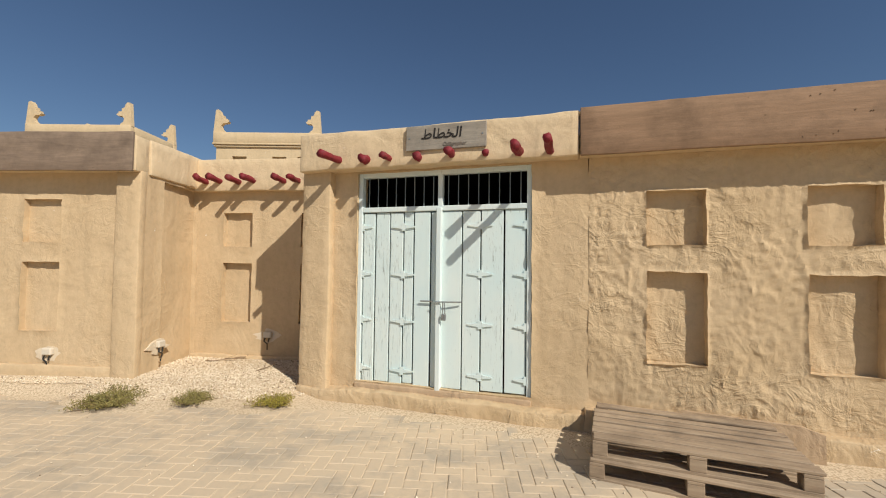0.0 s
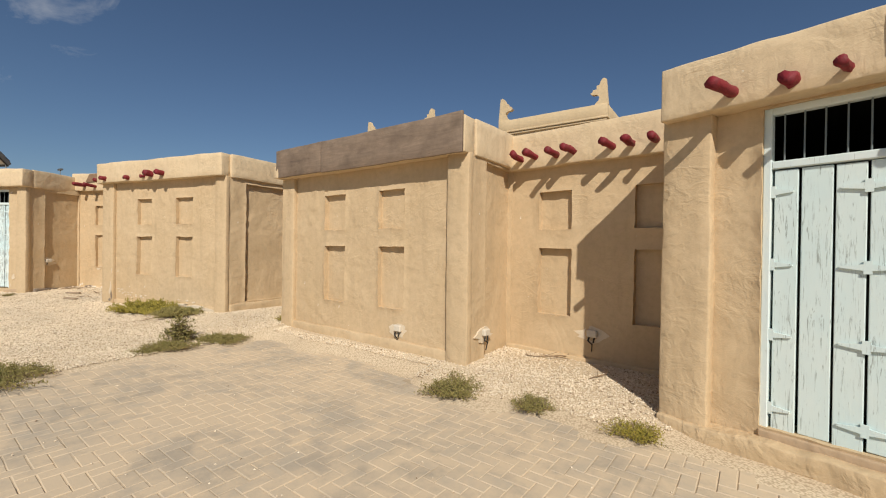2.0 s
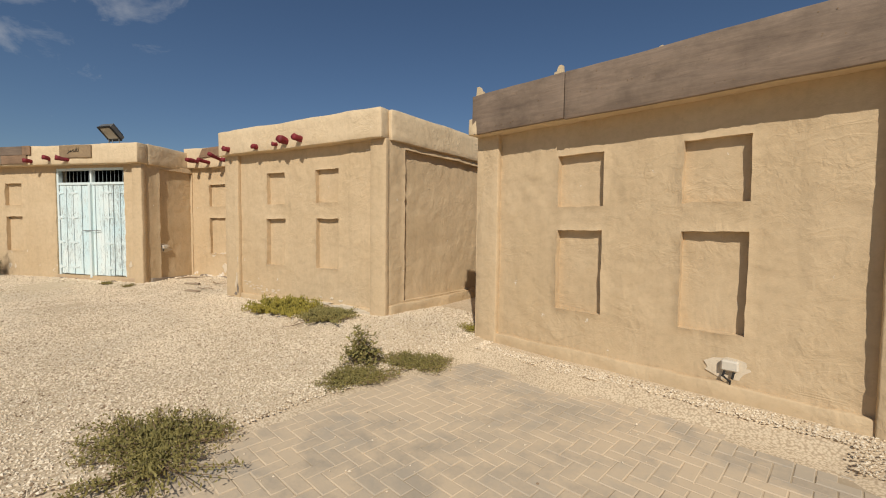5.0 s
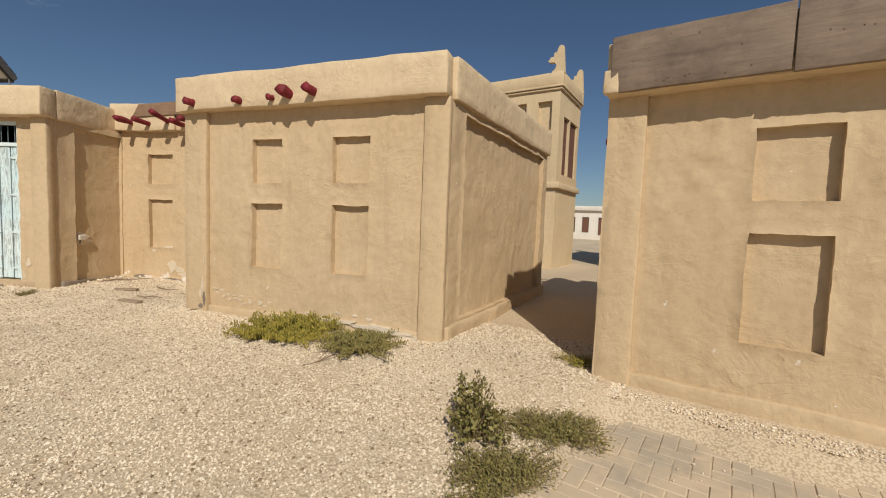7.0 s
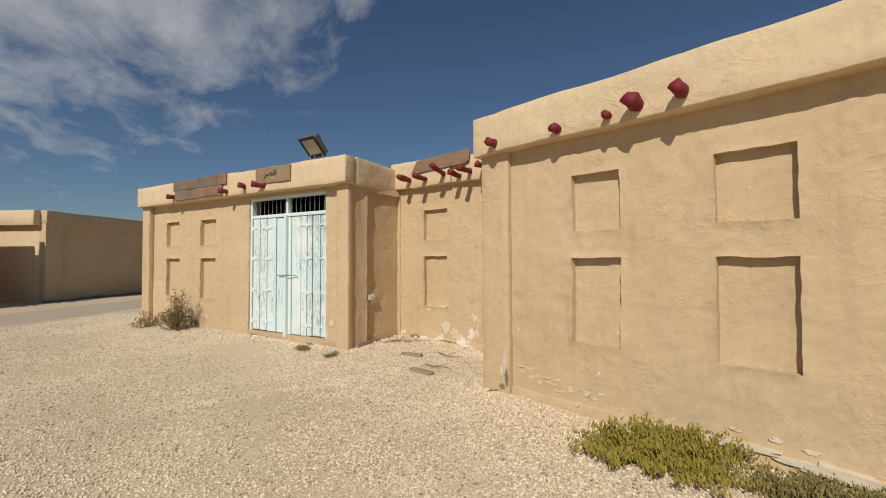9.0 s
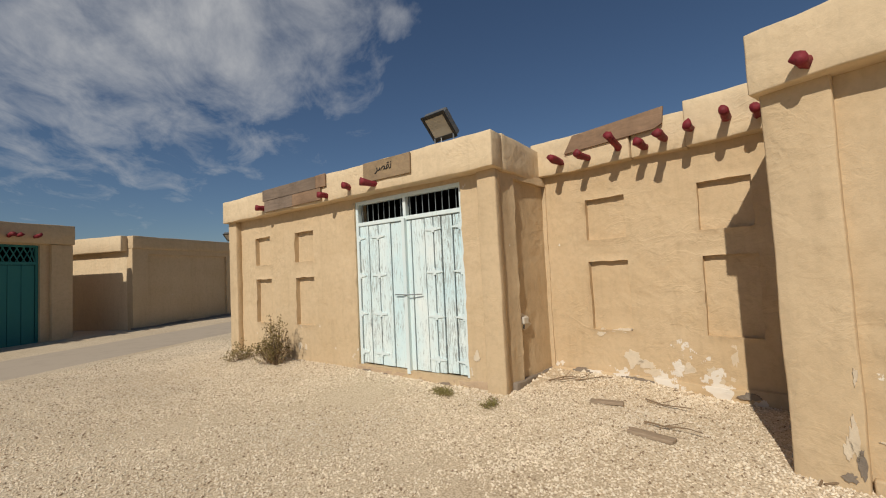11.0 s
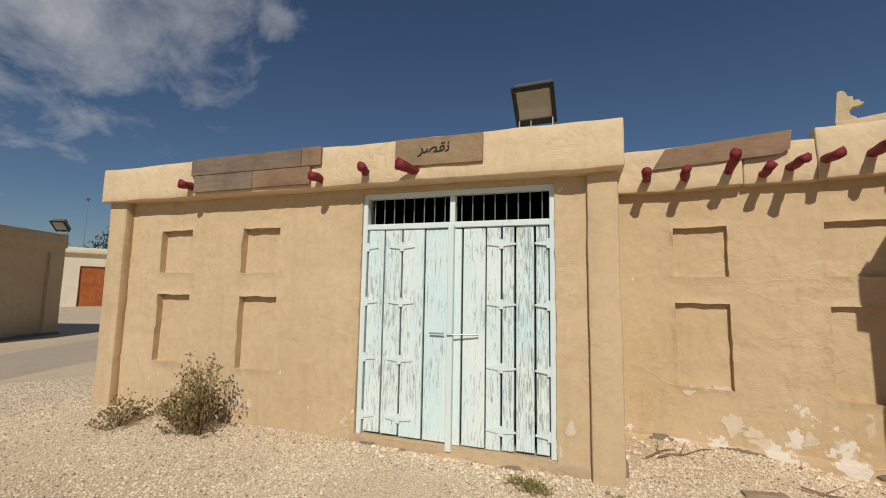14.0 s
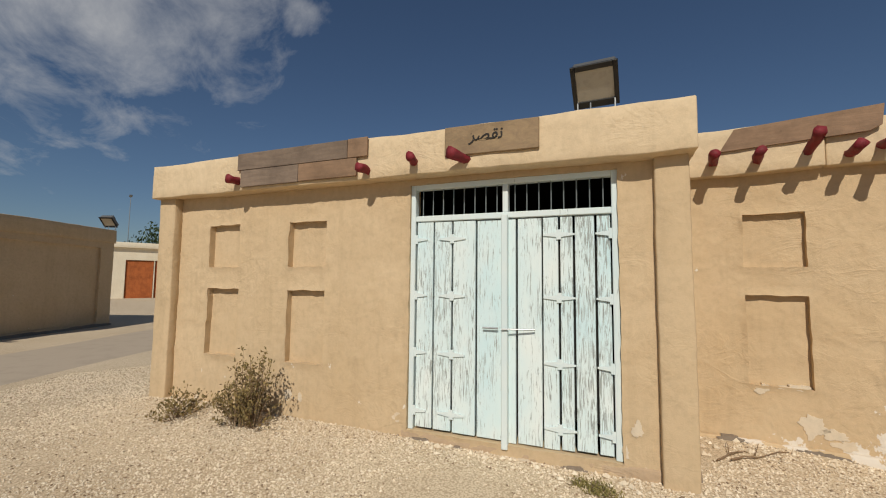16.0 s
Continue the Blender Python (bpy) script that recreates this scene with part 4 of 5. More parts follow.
def tower(x0, x1, y0, y1, top, label):
    t = empty("tower_house", pose(x0, y0, 0), label, "house")
    w, d = x1 - x0, y1 - y0
    wins = [(w * 0.16, w * 0.30, 4.25, top - 0.78, 0.12), (w * 0.55, w * 0.69, 4.25, top - 0.78, 0.12), (w * 0.80, w * 0.93, 4.25, top - 0.78, 0.12)]
    facade("wall", 0, w, 0, top - 0.35, M_TOWER, t, wins, thick=0.25, cell=0.25, amp=0.006)
    for turn, ox, oy, ln in ((90, w, 0.0, d), (-90, 0.0, d, d), (180, w, d, w)):
        s = empty("tower_side", pose(x0 + ox, y0 + oy, 0, 0, 0, turn), "upper-storey side wall with tall shutters", "wall", kind="structure")
        tall = [(ln * f, ln * f + 0.6, 3.0, top - 1.15, 0.15) for f in (0.2, 0.5, 0.76)]
        facade("side_wall", 0.26 if turn != 180 else 0.0, ln - (0.26 if turn != 180 else 0), 0, top - 0.35, M_TOWER, s, tall, thick=0.25, cell=0.25, amp=0.006)
        for a, b, z0, z1, _ in tall:
            sh = box_bm(a + 0.03, (a + b) / 2 - 0.01, 0.06, 0.12, z0 + 0.03, z1 - 0.03, 0.004)
            part("shutter", sh, M_SHUTTER, s)
            sh = box_bm((a + b) / 2 + 0.01, b - 0.03, 0.06, 0.12, z0 + 0.03, z1 - 0.03, 0.004)
            part("shutter", sh, M_SHUTTER, s)
    slab("cornice", -0.06, w + 0.06, -0.06, d + 0.06, top - 0.48, top - 0.42, M_TOWER, t, cell=0.6, amp=0.003)
    slab("cornice", -0.10, w + 0.10, -0.10, d + 0.10, top - 0.41, top - 0.35, M_TOWER, t, cell=0.6, amp=0.003)
    slab("ledge", -0.10, w + 0.10, -0.10, d + 0.10, 2.55, 2.72, M_TOWER, t, cell=0.6, amp=0.003)
    for a, b, c, e in ((-0.08, w + 0.08, -0.08, 0.12), (-0.08, w + 0.08, d - 0.12, d + 0.08), (-0.08, 0.12, 0.13, d - 0.13), (w - 0.12, w + 0.08, 0.13, d - 0.13)):
        slab("parapet", a, b, c, e, top - 0.35, top, M_TOWER, t, cell=0.3, amp=0.005)
    slab("roof", 0.12, w - 0.12, 0.12, d - 0.12, top - 0.36, top - 0.2, M_TOWER, t, cell=0.8, amp=0.003)
    for x, y, flip in ((0.08, 0.02, False), (w - 0.08, 0.02, True), (0.08, d - 0.02, False), (w - 0.08, d - 0.02, True)):
        finial(t, x, y, top - 0.02, flip)
    return t


tower(-13.58, -10.3, 13.4, 15.6, 5.88, "two-storey sand-plastered tower house with stepped corner crests")
tower(-7.5, -4.15, 13.5, 17.6, 5.72, "two-storey sand-plastered tower house with stepped corner crests")


# ---- houses across the lane ----
F = pose(-26.6, -2.6, 0, 0, 0, 141)
f_house = empty("house", F, "shaded sand-plastered house across the lane", "house")
facade("wall", 0, 4.4, 0.0, 2.85, M_PLASTER, f_house, [(0.5, 3.9, 0.35, 2.62, 0.06)], cell=0.15, amp=0.012, seed=201)
slab("side_wall", 0.0, 0.22, 0.23, 4.0, 0.0, 2.85, M_PARAPET, f_house, cell=0.2, amp=0.012, seed=202)
slab("side_wall", 4.18, 4.4, 0.23, 4.0, 0.0, 2.85, M_PLASTER, f_house, cell=0.3, seed=203)
slab("back_wall", 0.22, 4.18, 3.8, 4.0, 0.0, 2.85, M_PLASTER, f_house, cell=0.4, seed=204)
slab("roof", 0.0, 4.4, 0.1, 4.0, 2.85, 2.95, M_PLASTER, f_house, cell=0.5, seed=205)
slab("parapet", -0.02, 4.42, -0.04, 0.2, 2.80, 3.2, M_PLASTER, f_house, cell=0.15, amp=0.014, seed=206)
slab("side_parapet", -0.22, 0.2, 0.2, 4.0, 2.72, 3.2, M_PARAPET, f_house, cell=0.2, seed=207)
slab("side_parapet", 4.2, 4.42, 0.2, 4.0, 2.80, 3.2, M_PLASTER, f_house, cell=0.3, seed=208)
slab("plinth", -0.04, 4.42, -0.06, 0.03, 0.0, 0.30, M_STONE, f_house, cell=0.08, amp=0.03, seed=209)
floodlight(F @ pose(4.25, 0.05, 3.2, 0, 0, -88))

G = pose(-26.6, -2.6, 0, 0, 0, 141) @ pose(-1.44, 0.5, 0)
g_house = empty("house", G, "shaded sand-plastered house with a wide green double door", "house")
facade("wall", -7.0, 0.0, 0.0, 3.0, M_PLASTER, g_house, (), [(-4.3, -0.72, 0.14, 2.82)], cell=0.2, amp=0.01, seed=211)
slab("pilaster", -0.5, 0.02, -0.10, 0.02, 0.0, 2.85, M_PLASTER, g_house, cell=0.15, seed=212)
slab("parapet", -7.0, 0.04, -0.16, 0.05, 2.86, 3.38, M_PLASTER, g_house, cell=0.2, amp=0.014, seed=213)
slab("side_wall", -0.22, 0.0, 0.23, 4.0, 0.0, 3.3, M_PLASTER, g_house, cell=0.3, seed=214)
slab("side_wall", -7.0, -6.78, 0.23, 4.0, 0.0, 3.3, M_PLASTER, g_house, cell=0.4, seed=215)
slab("back_wall", -6.78, -0.22, 3.8, 4.0, 0.0, 3.3, M_PLASTER, g_house, cell=0.5, seed=216)
slab("roof", -6.8, -0.2, 0.05, 4.0, 3.0, 3.1, M_PLASTER, g_house, cell=0.6, seed=217)
painted_dark_room(g_house, -4.6, -0.4, 0.23, 3.7, 0.1, 2.95)
for i, u in enumerate((-4.0, -3.7, -2.75, -2.45, -1.75, -1.45, -1.25, -0.9)):
    roof_log(g_house, u, 3.02, -0.16, 0.3 + 0.05 * math.sin(i * 3.0), 0.03, -0.1, 0.05, 150 + i * 2.1)
slab("roof_block", -2.2, -1.9, 0.6, 0.9, 3.1, 3.75, M_CURB, g_house, seed=218)
slab("roof_block", -3.0, -2.3, 0.6, 0.9, 3.1, 3.62, M_CURB, g_house, seed=219)
gd = empty("door_3", G @ pose(-4.3, 0.06, 0), "dark green double plank door with a lattice light", "door", kind="structure")
fr = bmesh.new()
box_bm(0, 0.06, -0.02, 0.06, 0.14, 2.82, 0.006, fr)
box_bm(3.52, 3.58, -0.02, 0.06, 0.14, 2.82, 0.006, fr)
box_bm(0.06, 3.52, -0.02, 0.06, 2.30, 2.38, 0.006, fr)
box_bm(0.06, 3.52, -0.02, 0.06, 2.76, 2.82, 0.006, fr)
part("door_frame", fr, M_GREEN, gd)
for i in range(12):
    part("plank", box_bm(0.07 + i * 0.287, 0.07 + (i + 1) * 0.287 - 0.012, 0.0, 0.04, 0.16, 2.29, 0.005), M_GREEN, gd)
part("centre_post", box_bm(1.74, 1.84, -0.05, -0.002, 0.12, 2.32, 0.006), M_GREEN, gd)
for i in range(24):
    x = 0.06 + i * 0.145
    for s in (-1, 1):
        a = x if s > 0 else x + 0.19
        b = x + 0.19 if s > 0 else x
        part("lattice_slat", rod_bm((min(a, 3.5), 0.0 + 0.012 * s, 2.38), (min(b, 3.5), 0.012 * s, 2.76), 0.016, sides=4), M_GREEN, gd)


# ---- far buildings ----
def far_house(m, w, d, h, mat, label, openings):
    """A small far house: openings are (a, b, low, high, material, part name)."""
    o = empty("house", m, label, "house")
    facade("wall", 0, w, -0.3, h - 0.4, mat, o, [(a, b, z0, z1, 0.15) for a, b, z0, z1, _, _ in openings], thick=0.25, cell=0.6, amp=0.004)
    for x in (0.0, w - 0.25):
        slab("side_wall", x, x + 0.25, 0.26, d, -0.3, h - 0.4, mat, o, cell=0.8, amp=0.004)
    slab("back_wall", 0.25, w - 0.25, d - 0.25, d, -0.3, h - 0.4, mat, o, cell=0.8, amp=0.004)
    slab("roof", -0.2, w + 0.2, -0.25, d + 0.1, h - 0.4, h, mat, o, cell=0.8, amp=0.005)
    for a, b, z0, z1, mm, nm in openings:
        part(nm, box_bm(a + 0.03, b - 0.03, 0.08, 0.13, z0 + 0.02, z1 - 0.03, 0.004), mm, o)
    return o


far_house(pose(-18.0, 40.0, 0, 0, 0, 8), 6.2, 5, 3.3, M_WHITE_WALL, "small white house with dark windows and brown door",
          [(0.7, 1.4, 0.9, 2.3, M_SHUTTER, "window"), (2.0, 2.6, 0.9, 2.3, M_SHUTTER, "window"), (3.4, 4.0, 0.7, 2.3, M_SHUTTER, "window"), (4.7, 5.8, 0.0, 2.3, M_SHUTTER, "door")])
far_house(pose(-15.6, 75.0, 0, 0, 0, 4), 5.0, 7, 3.9, M_WHITE_WALL, "long white house far off",
          [(0.7, 1.4, 1.5, 2.6, M_GLASS_FAR, "window"), (2.1, 2.8, 1.5, 2.6, M_GLASS_FAR, "window"), (3.6, 4.3, 1.5, 2.6, M_GLASS_FAR, "window")])
far_house(pose(-10.4, 48.0, 0, 0, 0, 0), 1.2, 1.6, 2.25, M_WHITE_WALL, "small white kiosk with a pale window", [(0.2, 1.0, 1.1, 1.8, M_PLASTIC, "window")])
far_house(pose(-11.6, 46.0, 0, 0, 0, 10), 1.3, 1.6, 2.1, M_TOWER, "small sand-coloured block-built shed", [])
yard = empty("yard_wall", pose(-9.0, 50.0, 0, 0, 0, -3), "low sand-coloured boundary wall far off", "wall")
slab("wall", 0.0, 14.0, 0.0, 0.25, -0.1, 1.55, M_CREAM, yard, cell=0.6, amp=0.02, seed=240)
slab("coping", -0.05, 14.05, -0.05, 0.30, 1.551, 1.66, M_CREAM, yard, cell=0.6, amp=0.02, seed=241)
fence = empty("fence", pose(-13.2, 52.0, 0), "low white metal yard fence far off", "fence")
for k in range(9):
    part("post", rod_bm((k * 0.28, 0, -0.05), (k * 0.28, 0, 1.25), 0.03, sides=6), M_WHITE_WALL, fence)
for z in (0.3, 1.2):
    part("rail", rod_bm((-0.05, 0, z), (2.3, 0, z), 0.03, sides=6), M_WHITE_WALL, fence)
far_house(pose(-52.0, 0.2, 0, 0, 0, 90), 9.0, 5, 4.3, M_CREAM, "cream house with orange wooden gate",
          [(1.0, 2.75, 0.0, 3.0, M_ORANGE, "gate_leaf"), (2.80, 4.55, 0.0, 3.0, M_ORANGE, "gate_leaf"), (6.2, 7.4, 1.0, 2.4, M_SHUTTER, "window")])


def tree(x, y, h, r, label, seed):
    rnd = random.Random(seed)
    t = empty("tree", pose(x, y, 0), label, "tree")
    bm = rod_bm((0, 0, -0.1), (0.1, 0, h * 0.5), 0.16, 0.1, 8, 4, 0.03, seed)
    tips = []
    for i in range(8):
        a = i * 0.8 + rnd.random()
        tip = Vector((math.cos(a) * r * rnd.uniform(0.4, 0.8), math.sin(a) * r * rnd.uniform(0.4, 0.8), h * rnd.uniform(0.6, 0.95)))
        rod_bm((0.05, 0, h * rnd.uniform(0.3, 0.5)), tip, 0.06, 0.02, 5, 3, 0.04, seed + i, bm)
        tips.append(tip)
    part("trunk", bm, M_TWIG, t)
    vs, fs = [], []
    for tip in tips:
        for _ in range(260):
            c = tip + Vector((rnd.gauss(0, r * 0.3), rnd.gauss(0, r * 0.3), rnd.gauss(0, r * 0.22)))
            s = rnd.uniform(0.08, 0.2)
            n = len(vs)
            q = Euler((rnd.uniform(0, 6), rnd.uniform(0, 6), rnd.uniform(0, 6))).to_matrix()
            vs += [c + q @ Vector(v) for v in ((-s, 0, 0), (0, -s * 0.5, 0.02), (s, 0, 0), (0, s * 0.5, 0.02))]
            fs.append((n, n + 1, n + 2, n + 3))
    part_data("crown", mesh_of("crown", vs, fs, M_LEAF_TREE), t)


for i, (x, y, h, r) in enumerate([(-60, 4.5, 6.5, 2.2), (-63, 8, 6.0, 2.4), (-9.8, 88, 3.4, 3.0), (-5.8, 91, 3.7, 3.2), (-2, 89, 3.5, 3.0), (-7.3, 48, 1.25, 1.2), (-5.2, 47.5, 1.2, 1.2), (2, 88, 3.8, 3.0)]):
    tree(x, y, h, r, "dark green leafy tree far off", 300 + i)


def lamp_post(x, y, h, group="far lamp posts"):
    o = empty("street_lamp", pose(x, y, 0), "thin grey steel lamp post with a small head", "street lamp", group)
    part("pole", rod_bm((0, 0, -0.1), (0, 0, h), 0.035, 0.025), M_STEEL, o)
    part("lamp_head", box_bm(-0.35, 0.35, -0.12, 0.12, h, h + 0.14, 0.03), M_HOUSING, o)


for x, y, h in ((-60, 1.5, 9.0), (-40, 20.0, 8.2), (-48, 11.5, 7.5), (-13.5, 55, 8.5), (-12.6, 60, 8.0)):
    lamp_post(x, y, h)


# ---- pallets ----
def pallet(m):
    p = empty("pallet", m, "weathered grey-brown wooden pallet", "pallet", "stacked pallets")
    rnd = random.Random(5)
    for i in range(7):
        y = i * 0.118 + rnd.uniform(-0.008, 0.008)
        part("top_board", box_bm(0 + rnd.uniform(-0.01, 0.01), 1.30 + rnd.uniform(-0.02, 0.02), y, y + rnd.uniform(0.068, 0.104), 0.122, 0.142 + rnd.uniform(-0.004, 0.004), 0.004), M_PALLET, p)
    for x in (0.0, 0.60, 1.20):
        part("stringer_board", box_bm(x, x + 0.1, 0, 0.81, 0.101, 0.121, 0.003), M_PALLET, p)
        for y in (0.0, 0.355, 0.71):
            part("block", box_bm(x, x + 0.1, y, y + 0.1, 0.022, 0.1, 0.003), M_PALLET, p)
    for y in (0.0, 0.355, 0.71):
        part("bottom_board", box_bm(0, 1.30, y, y + 0.1, 0.0, 0.021, 0.003), M_PALLET, p)
    return p


pal = pallet(pose(1.05, 2.97, -0.005, 0, 0, -23.5))
copy_thing(pal, pose(1.08, 2.99, 0.138, 0, 0, -22.0))


# ---- electric boxes at the foot of the walls ----
def junction_box(m, label, drop=0.17):
    o = empty("junction_box", m, label, "electric box", "wall boxes")
    rnd = random.Random(int(abs(m.translation.x) * 100))
    ring = [(math.cos(k * 0.42) * rnd.uniform(0.10, 0.24), 0.02 + math.sin(k * 0.42) * rnd.uniform(0.07, 0.12)) for k in range(15)]
    part("mortar_patch", prism_bm(ring, -0.005, 0.05), M_SALT, o, "pale smeared mortar round the box")
    part("cover", box_bm(-0.06, 0.06, -0.055, 0.0, 0.0, 0.085, 0.012), M_PLASTIC, o)
    bm = rod_bm((-0.03, -0.035, 0.0), (-0.045, -0.04, -0.05), 0.009)
    if drop:
        rod_bm((0.03, -0.035, 0.0), (0.02, -0.04, -0.06), 0.009, bm=bm)
        rod_bm((-0.045, -0.04, -0.045), (0.01, -0.05, -0.08), 0.008, bm=bm)
        rod_bm((0.01, -0.05, -0.07), (0.0, -0.03, -drop), 0.007, bm=bm)
    part("cable", bm, M_CABLE, o)
    return o


junction_box(B @ pose(-1.08, -0.0, 0.35), "white plastic junction box with hanging black cables")
junction_box(B @ pose(0.03, 0.30, 0.40, 0, 0, 90), "white plastic junction box with hanging black cables")
junction_box(AB @ pose(1.17, 0.0, 0.42), "white plastic junction box with hanging black cables")
junction_box(E @ pose(0.08, 0.43, 0.95, 0, 0, 86), "grey plastic junction box on the side wall", 0.0)


# ---- plants ----
def shrub(name, x, y, r, h, n, mat, label, cat="shrub", leaf_s=0.022, upright=0.5, seed=1, stems=40, lobes=3, width=0.28, turn=None):
    rnd = random.Random(seed)
    z = ground_z(x, y) if not paved(x, y) else 0.0
    o = empty(name, pose(x, y, z, 0, 0, rnd.uniform(0, 360) if turn is None else turn), label, cat)
    centres = [(rnd.uniform(-0.5, 0.5) * r, rnd.uniform(-0.45, 0.45) * r, rnd.uniform(0.5, 0.85)) for _ in range(lobes)] + [(0, 0, 0.8)]
    bm, tips = bmesh.new(), []
    for i in range(stems):
        cx, cy, k = rnd.choice(centres)
        a, q = rnd.uniform(0, 2 * math.pi), math.sqrt(rnd.random())
        tip = Vector((cx + math.cos(a) * r * q * 0.62, cy + math.sin(a) * r * q * 0.5, h * k * (1.05 - 0.75 * q * q) * rnd.uniform(0.55, 1.15)))
        root = Vector((cx * 0.6 + rnd.uniform(-0.08, 0.08) * r, cy * 0.6 + rnd.uniform(-0.08, 0.08) * r, -0.02))
        rod_bm(root, tip, 0.004, 0.002, 3, 2, 0.02, seed + i, bm)
        tips.append((root, tip))
    part("stem_tangle", bm, M_TWIG, o)
    vs, fs = [], []
    for _ in range(n):
        root, tip = rnd.choice(tips)
        f = rnd.uniform(0.3, 1.04) if cat == "shrub" else 1.04 - 0.75 * rnd.random() ** 1.8
        c = root.lerp(tip, f) + Vector((rnd.gauss(0, 1), rnd.gauss(0, 1), rnd.gauss(0, 0.6))) * 0.022
        c.z = max(c.z, 0.004)
        s = leaf_s * rnd.uniform(0.6, 1.4)
        d = Vector((rnd.gauss(0, 1), rnd.gauss(0, 1), rnd.gauss(0, 1) + upright * 2)).normalized() * s
        e = d.orthogonal().normalized() * s * width
        k = len(vs)
        vs += [c, c + d * 0.5 + e, c + d, c + d * 0.5 - e]
        fs.append((k, k + 1, k + 2, k + 3))
    part_data("foliage", mesh_of("foliage", vs, fs, mat), o)
    return o


G1, G2 = "low green succulent shrub spreading on gravel", "low dusty olive-green ground shrub"
for i, (x, y, r, h, n, mat, lab, ls, up) in enumerate([
        (-10.40, 4.14, 0.66, 0.27, 11000, M_LEAF_GREEN, G1, 0.034, 1.8), (-9.50, 4.38, 0.62, 0.17, 8500, M_LEAF_DRY, G1, 0.028, 1.4),
        (-7.32, 1.72, 0.78, 0.12, 8000, M_LEAF_DRY, G2, 0.026, 0.6), (-7.38, 3.28, 0.46, 0.085, 6000, M_LEAF_DRY, G2, 0.022, 0.5),
        (-7.28, 4.10, 0.52, 0.10, 6500, M_LEAF_DRY, G2, 0.022, 0.5), (-7.45, 5.25, 0.22, 0.10, 1200, M_LEAF_GREEN, G2, 0.022, 0.5),
        (-3.32, 4.33, 0.46, 0.15, 6500, M_LEAF_DRY, G2, 0.020, 0.5), (-2.62, 4.38, 0.30, 0.10, 3200, M_LEAF_DRY, G2, 0.018, 0.4),
        (-1.72, 4.36, 0.32, 0.09, 3000, M_LEAF_GREEN, G2, 0.018, 0.4), (-15.0, 2.75, 0.20, 0.09, 700, M_LEAF_DRY, G2, 0.022, 0.6), (-14.35, 3.0, 0.16, 0.08, 500, M_LEAF_DRY, G2, 0.02, 0.6)]):
    shrub("ground_shrub", x, y, r, h, n, mat, lab, leaf_s=ls, upright=up, seed=400 + i, stems=int(110 * r / 0.4), lobes=5, width=0.17, turn=(14 if i < 2 else -10 if i > 5 else 35))
shrub("bush", -7.78, 3.72, 0.34, 0.48, 1900, M_LEAF_DRY, "upright dusty green desert bush", "bush", 0.034, 0.7, 430, 60, 1)
shrub("bush", -17.80, 1.05, 0.48, 0.84, 2300, M_LEAF_BUSH, "scraggly dry olive bush beside the wall", "bush", 0.032, 0.5, 431, 95, 2)
shrub("bush", -18.45, 0.62, 0.42, 0.36, 500, M_LEAF_BUSH, "scraggly dry olive bush beside the wall", "bush", 0.030, 0.5, 432, 40, 2)


# dry sticks and scraps of board on the gravel
def stick(x, y, ln, turn, r=0.008, seed=0):
    z = ground_z(x, y)
    bm = rod_bm((0, 0, 0.02), (ln, 0, 0.035), r, r * 0.5, 6, 5, 0.04, seed)
    rod_bm((ln * 0.4, 0, 0.03), (ln * 0.7, ln * 0.2, 0.07), r * 0.6, r * 0.3, 5, 3, 0.02, seed + 1, bm)
    o = part("stick", bm, M_TWIG)
    o.matrix_basis = pose(x, y, z, 0, 0, turn)
    tagged(o, "dry grey-brown stick lying on the gravel", "stick", "dry sticks")


for i, a in enumerate([(-9.5, 3.72, 0.35, 70), (-13.3, 3.9, 0.45, 20), (-14.5, 4.0, 0.6, 65), (-14.6, 3.9, 0.5, 75), (-13.6, 4.3, 0.4, 15), (-12.12, 4.0, 0.4, 100), (-12.1, 4.05, 0.3, 60), (-3.2, 5.7, 0.5, 10), (-2.9, 5.8, 0.4, 40), (-2.3, 5.2, 0.3, 70)]):
    stick(*a, seed=500 + i)
for i, (x, y, w, d, turn) in enumerate([(-13.1, 3.75, 0.36, 0.09, 15), (-13.75, 3.95, 0.3, 0.07, 40)]):
    o = part("board_scrap", box_bm(-w / 2, w / 2, -d / 2, d / 2, 0, 0.03, 0.004), M_PALLET)
    o.matrix_basis = pose(x, y, ground_z(x, y) + 0.002, 0, 0, turn)
    tagged(o, "weathered scrap of board half buried in gravel", "board", "board scraps")

# ---- loose gravel ----
rs = np.random.RandomState(11)


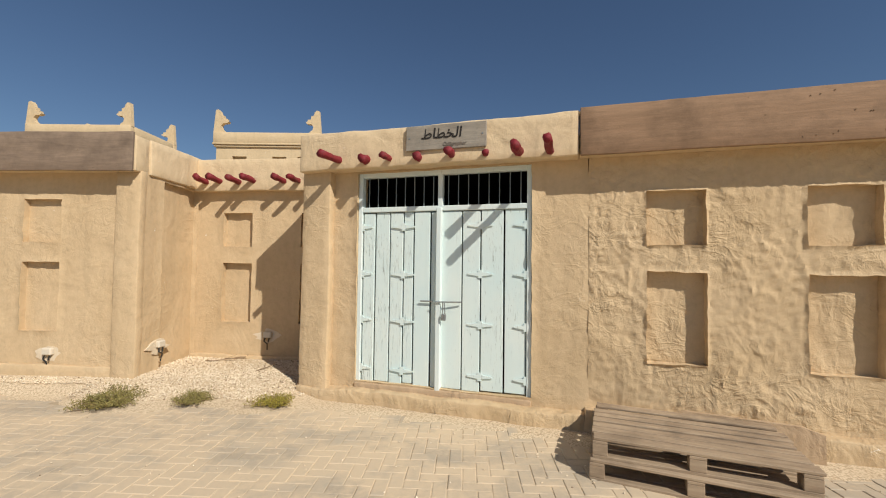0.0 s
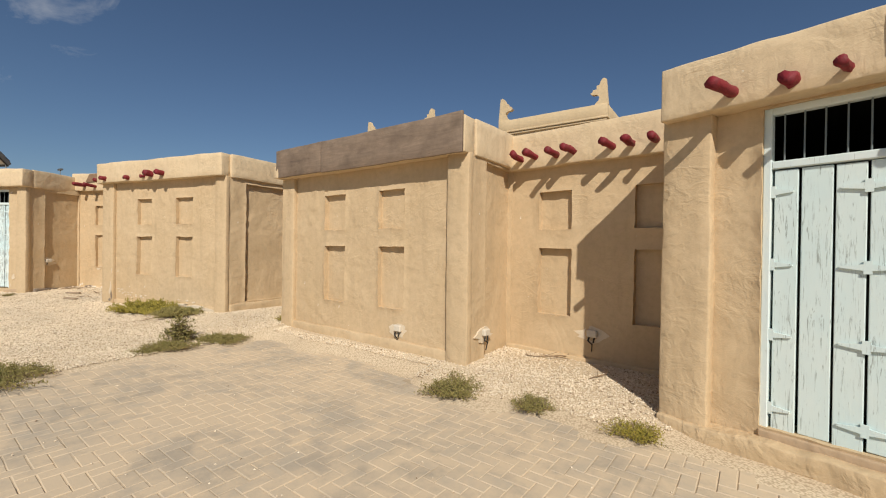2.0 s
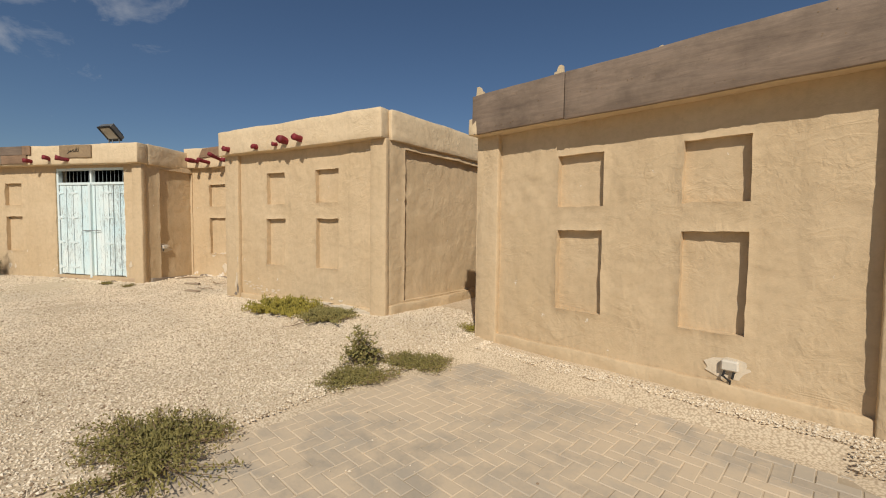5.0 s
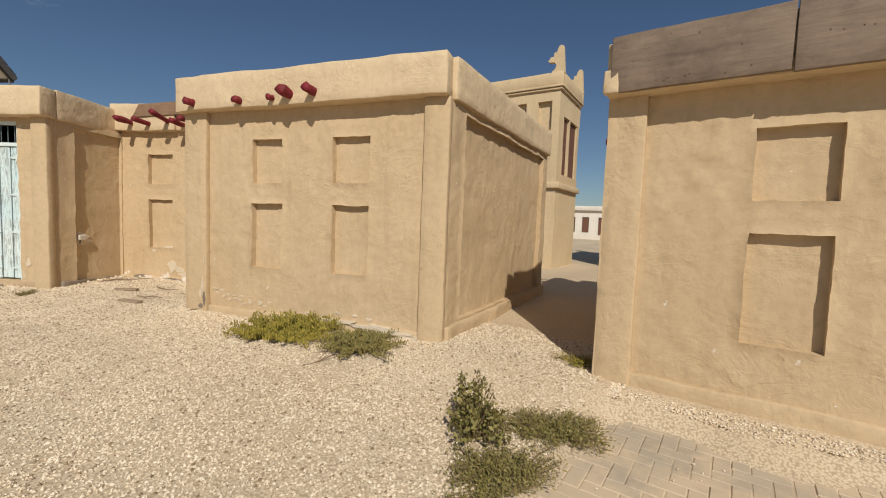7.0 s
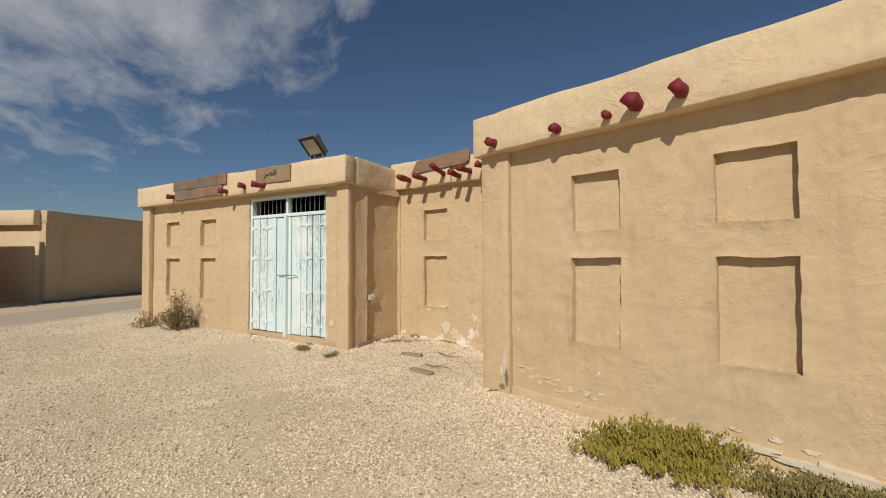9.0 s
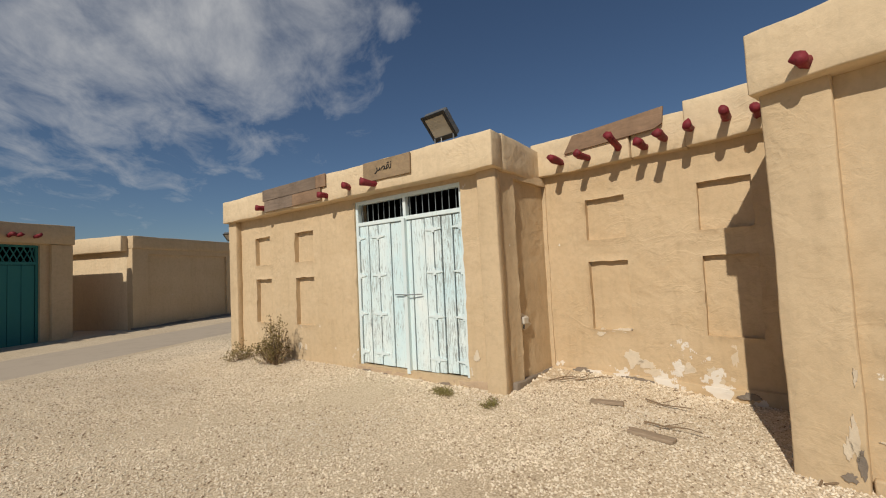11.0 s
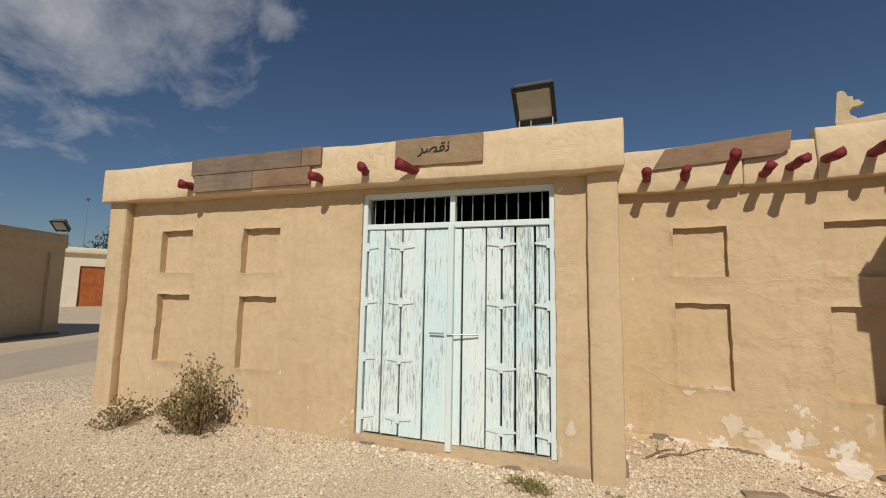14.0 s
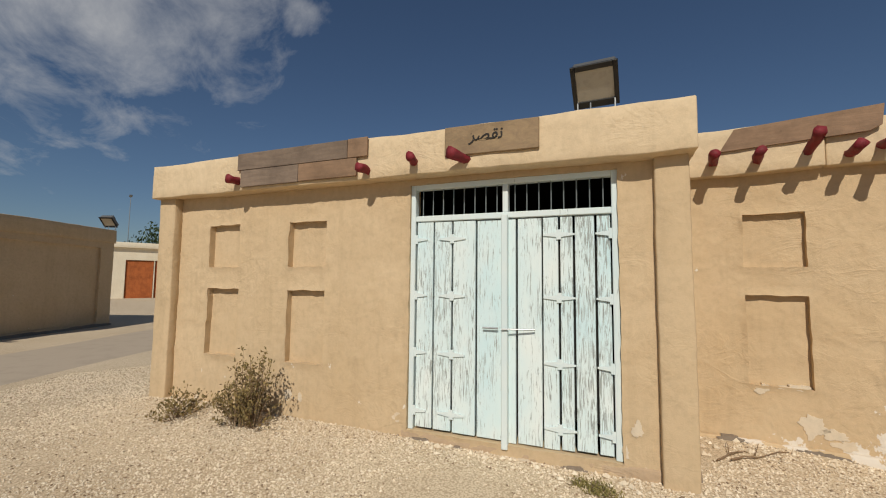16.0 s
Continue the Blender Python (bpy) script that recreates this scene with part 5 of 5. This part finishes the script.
def stones(name, n, x0, x1, y0, y1, smin, smax, test, lab, lift=0.0):
    base = np.array([(1, 0, 0), (-1, 0, 0), (0, 1, 0), (0, -1, 0), (0, 0, 1), (0, 0, -1)], float)
    tri = [(0, 2, 4), (2, 1, 4), (1, 3, 4), (3, 0, 4), (2, 0, 5), (1, 2, 5), (3, 1, 5), (0, 3, 5)]
    vs, fs = [], []
    for _ in range(n):
        x, y = rs.uniform(x0, x1), rs.uniform(y0, y1)
        if not test(x, y) or noise.noise(Vector((x * 0.8, y * 0.8, 4.0))) + 0.3 * noise.noise(Vector((x * 4, y * 4, 1.0))) > rs.uniform(0.2, 0.8):
            continue
        s = rs.uniform(smin, smax) * np.array([rs.uniform(0.7, 1.3), rs.uniform(0.7, 1.3), rs.uniform(0.6, 1.0)])
        p = base * s * rs.uniform(0.7, 1.15, (6, 1))
        a = rs.uniform(0, 6.28)
        c, d = math.cos(a), math.sin(a)
        z = 0.002 if paved(x, y) else ground_z(x, y)
        k = len(vs)
        vs += [(x + c * q[0] - d * q[1], y + d * q[0] + c * q[1], z + q[2] + s[2] * 0.3 + lift) for q in p]
        fs += [(k + i, k + j, k + m) for i, j, m in tri]
    ob = part_data(name, mesh_of(name, vs, fs, M_PEBBLE))
    return tagged(ob, lab, "gravel", kind="stuff")


LANE_IN = LANE.inverted()


def open_gravel(x, y):
    if abs((LANE_IN @ Vector((x, y, 0))).y) < 1.45:
        return False
    if paved(x, y) or paved(x, y - 0.10):
        return False
    if x > -7.0:
        return y < 6.1 and (y < 4.9 or x > -3.7) and x < -1.5
    return y < 5.0 + 0.2 * (x + 8.0) + (1.5 if -8.9 < x < -7.3 else 0) + (1.2 if -14.6 < x < -12.2 else 0)


stones("gravel", 112000, -13.5, -7.0, -1.6, 6.0, 0.005, 0.0135, open_gravel, "loose pale crushed limestone chips")
stones("gravel", 82000, -19.5, -13.3, -1.6, 5.0, 0.005, 0.0135, open_gravel, "loose pale crushed limestone chips")
stones("gravel", 36000, -22.0, -13.0, -4.2, -1.6, 0.005, 0.0135, open_gravel, "loose pale crushed limestone chips")
stones("gravel", 14000, -22.0, -19.5, -1.6, 1.2, 0.005, 0.0135, open_gravel, "loose pale crushed limestone chips")
stones("gravel", 30000, -7.2, -1.5, 4.1, 6.1, 0.005, 0.013, open_gravel, "loose pale crushed limestone chips")
CE_IN, E_IN = CE.inverted(), E.inverted()


def wall_foot(x, y):
    """A narrow band along the feet of the worn walls, where crumbs collect."""
    p, q = CE_IN @ Vector((x, y, 0)), E_IN @ Vector((x, y, 0))
    return (0.2 < p.x < 3.0 and -0.30 < p.y < -0.05) or (0.10 < q.x < 0.34 and -0.2 < q.y < 1.0) or (-2.4 < q.x < 0.1 and -0.22 < q.y < -0.02)


stones("rubble", 2600, -17.0, -12.0, 1.5, 5.6, 0.012, 0.034, wall_foot, "broken plaster crumbs along the wall foot")
stones("gravel", 500, -7.2, 3.5, 1.0, 4.3, 0.004, 0.011, paved, "stray stone chips on the paving")

# ---- paving blocks ----
PW = 0.10
PAVE = pose(0, 0, 0, 0, 0, -3)
b_, g_ = 0.005, 0.002


def block_mesh(lx, ly):
    x0, x1, y0, y1 = g_, lx - g_, g_, ly - g_
    v = [(x0, y0, -0.02), (x1, y0, -0.02), (x1, y1, -0.02), (x0, y1, -0.02), (x0, y0, -b_), (x1, y0, -b_), (x1, y1, -b_), (x0, y1, -b_),
         (x0 + b_, y0 + b_, 0), (x1 - b_, y0 + b_, 0), (x1 - b_, y1 - b_, 0), (x0 + b_, y1 - b_, 0)]
    f = [(i, (i + 1) % 4, 4 + (i + 1) % 4, 4 + i) for i in range(4)] + [(4 + i, 4 + (i + 1) % 4, 8 + (i + 1) % 4, 8 + i) for i in range(4)] + [(8, 9, 10, 11)]
    return v, f


shape = {0: block_mesh(2 * PW, PW), 3: block_mesh(PW, 2 * PW)}
single = {k: mesh_of("paving_block", v, f, M_PAVER) for k, (v, f) in shape.items()}
pv, pf, count = [], [], 0
prnd = random.Random(8)
for ia in range(-76, 62):
    for ib in range(-32, 50):
        s = (ia - ib) % 4
        if s not in shape:
            continue
        m = PAVE @ Matrix.Translation((ia * PW, ib * PW, 0))
        c = m @ Vector((PW * (1 if s == 0 else 0.5), PW * (0.5 if s == 0 else 1), 0))
        if not paved(c.x, c.y) or c.x > 5.5 or c.y < -2.5:
            continue
        m = m @ pose(0, 0, prnd.uniform(-0.003, 0.003), prnd.uniform(-0.5, 0.5), prnd.uniform(-0.5, 0.5), prnd.uniform(-0.6, 0.6))
        if -5.2 < c.x < -2.4 and 2.4 < c.y < 4.4 and count < 300:
            ob = part_data("paving_block", single[s], pavement)
            ob.matrix_basis = m
            count += 1
        else:
            k = len(pv)
            v, f = shape[s]
            pv += [m @ Vector(q) for q in v]
            pf += [tuple(k + i for i in q) for q in f]
rest = part_data("paving_blocks", mesh_of("paving_blocks", pv, pf, M_PAVER), pavement)
tagged(rest, kind="stuff")
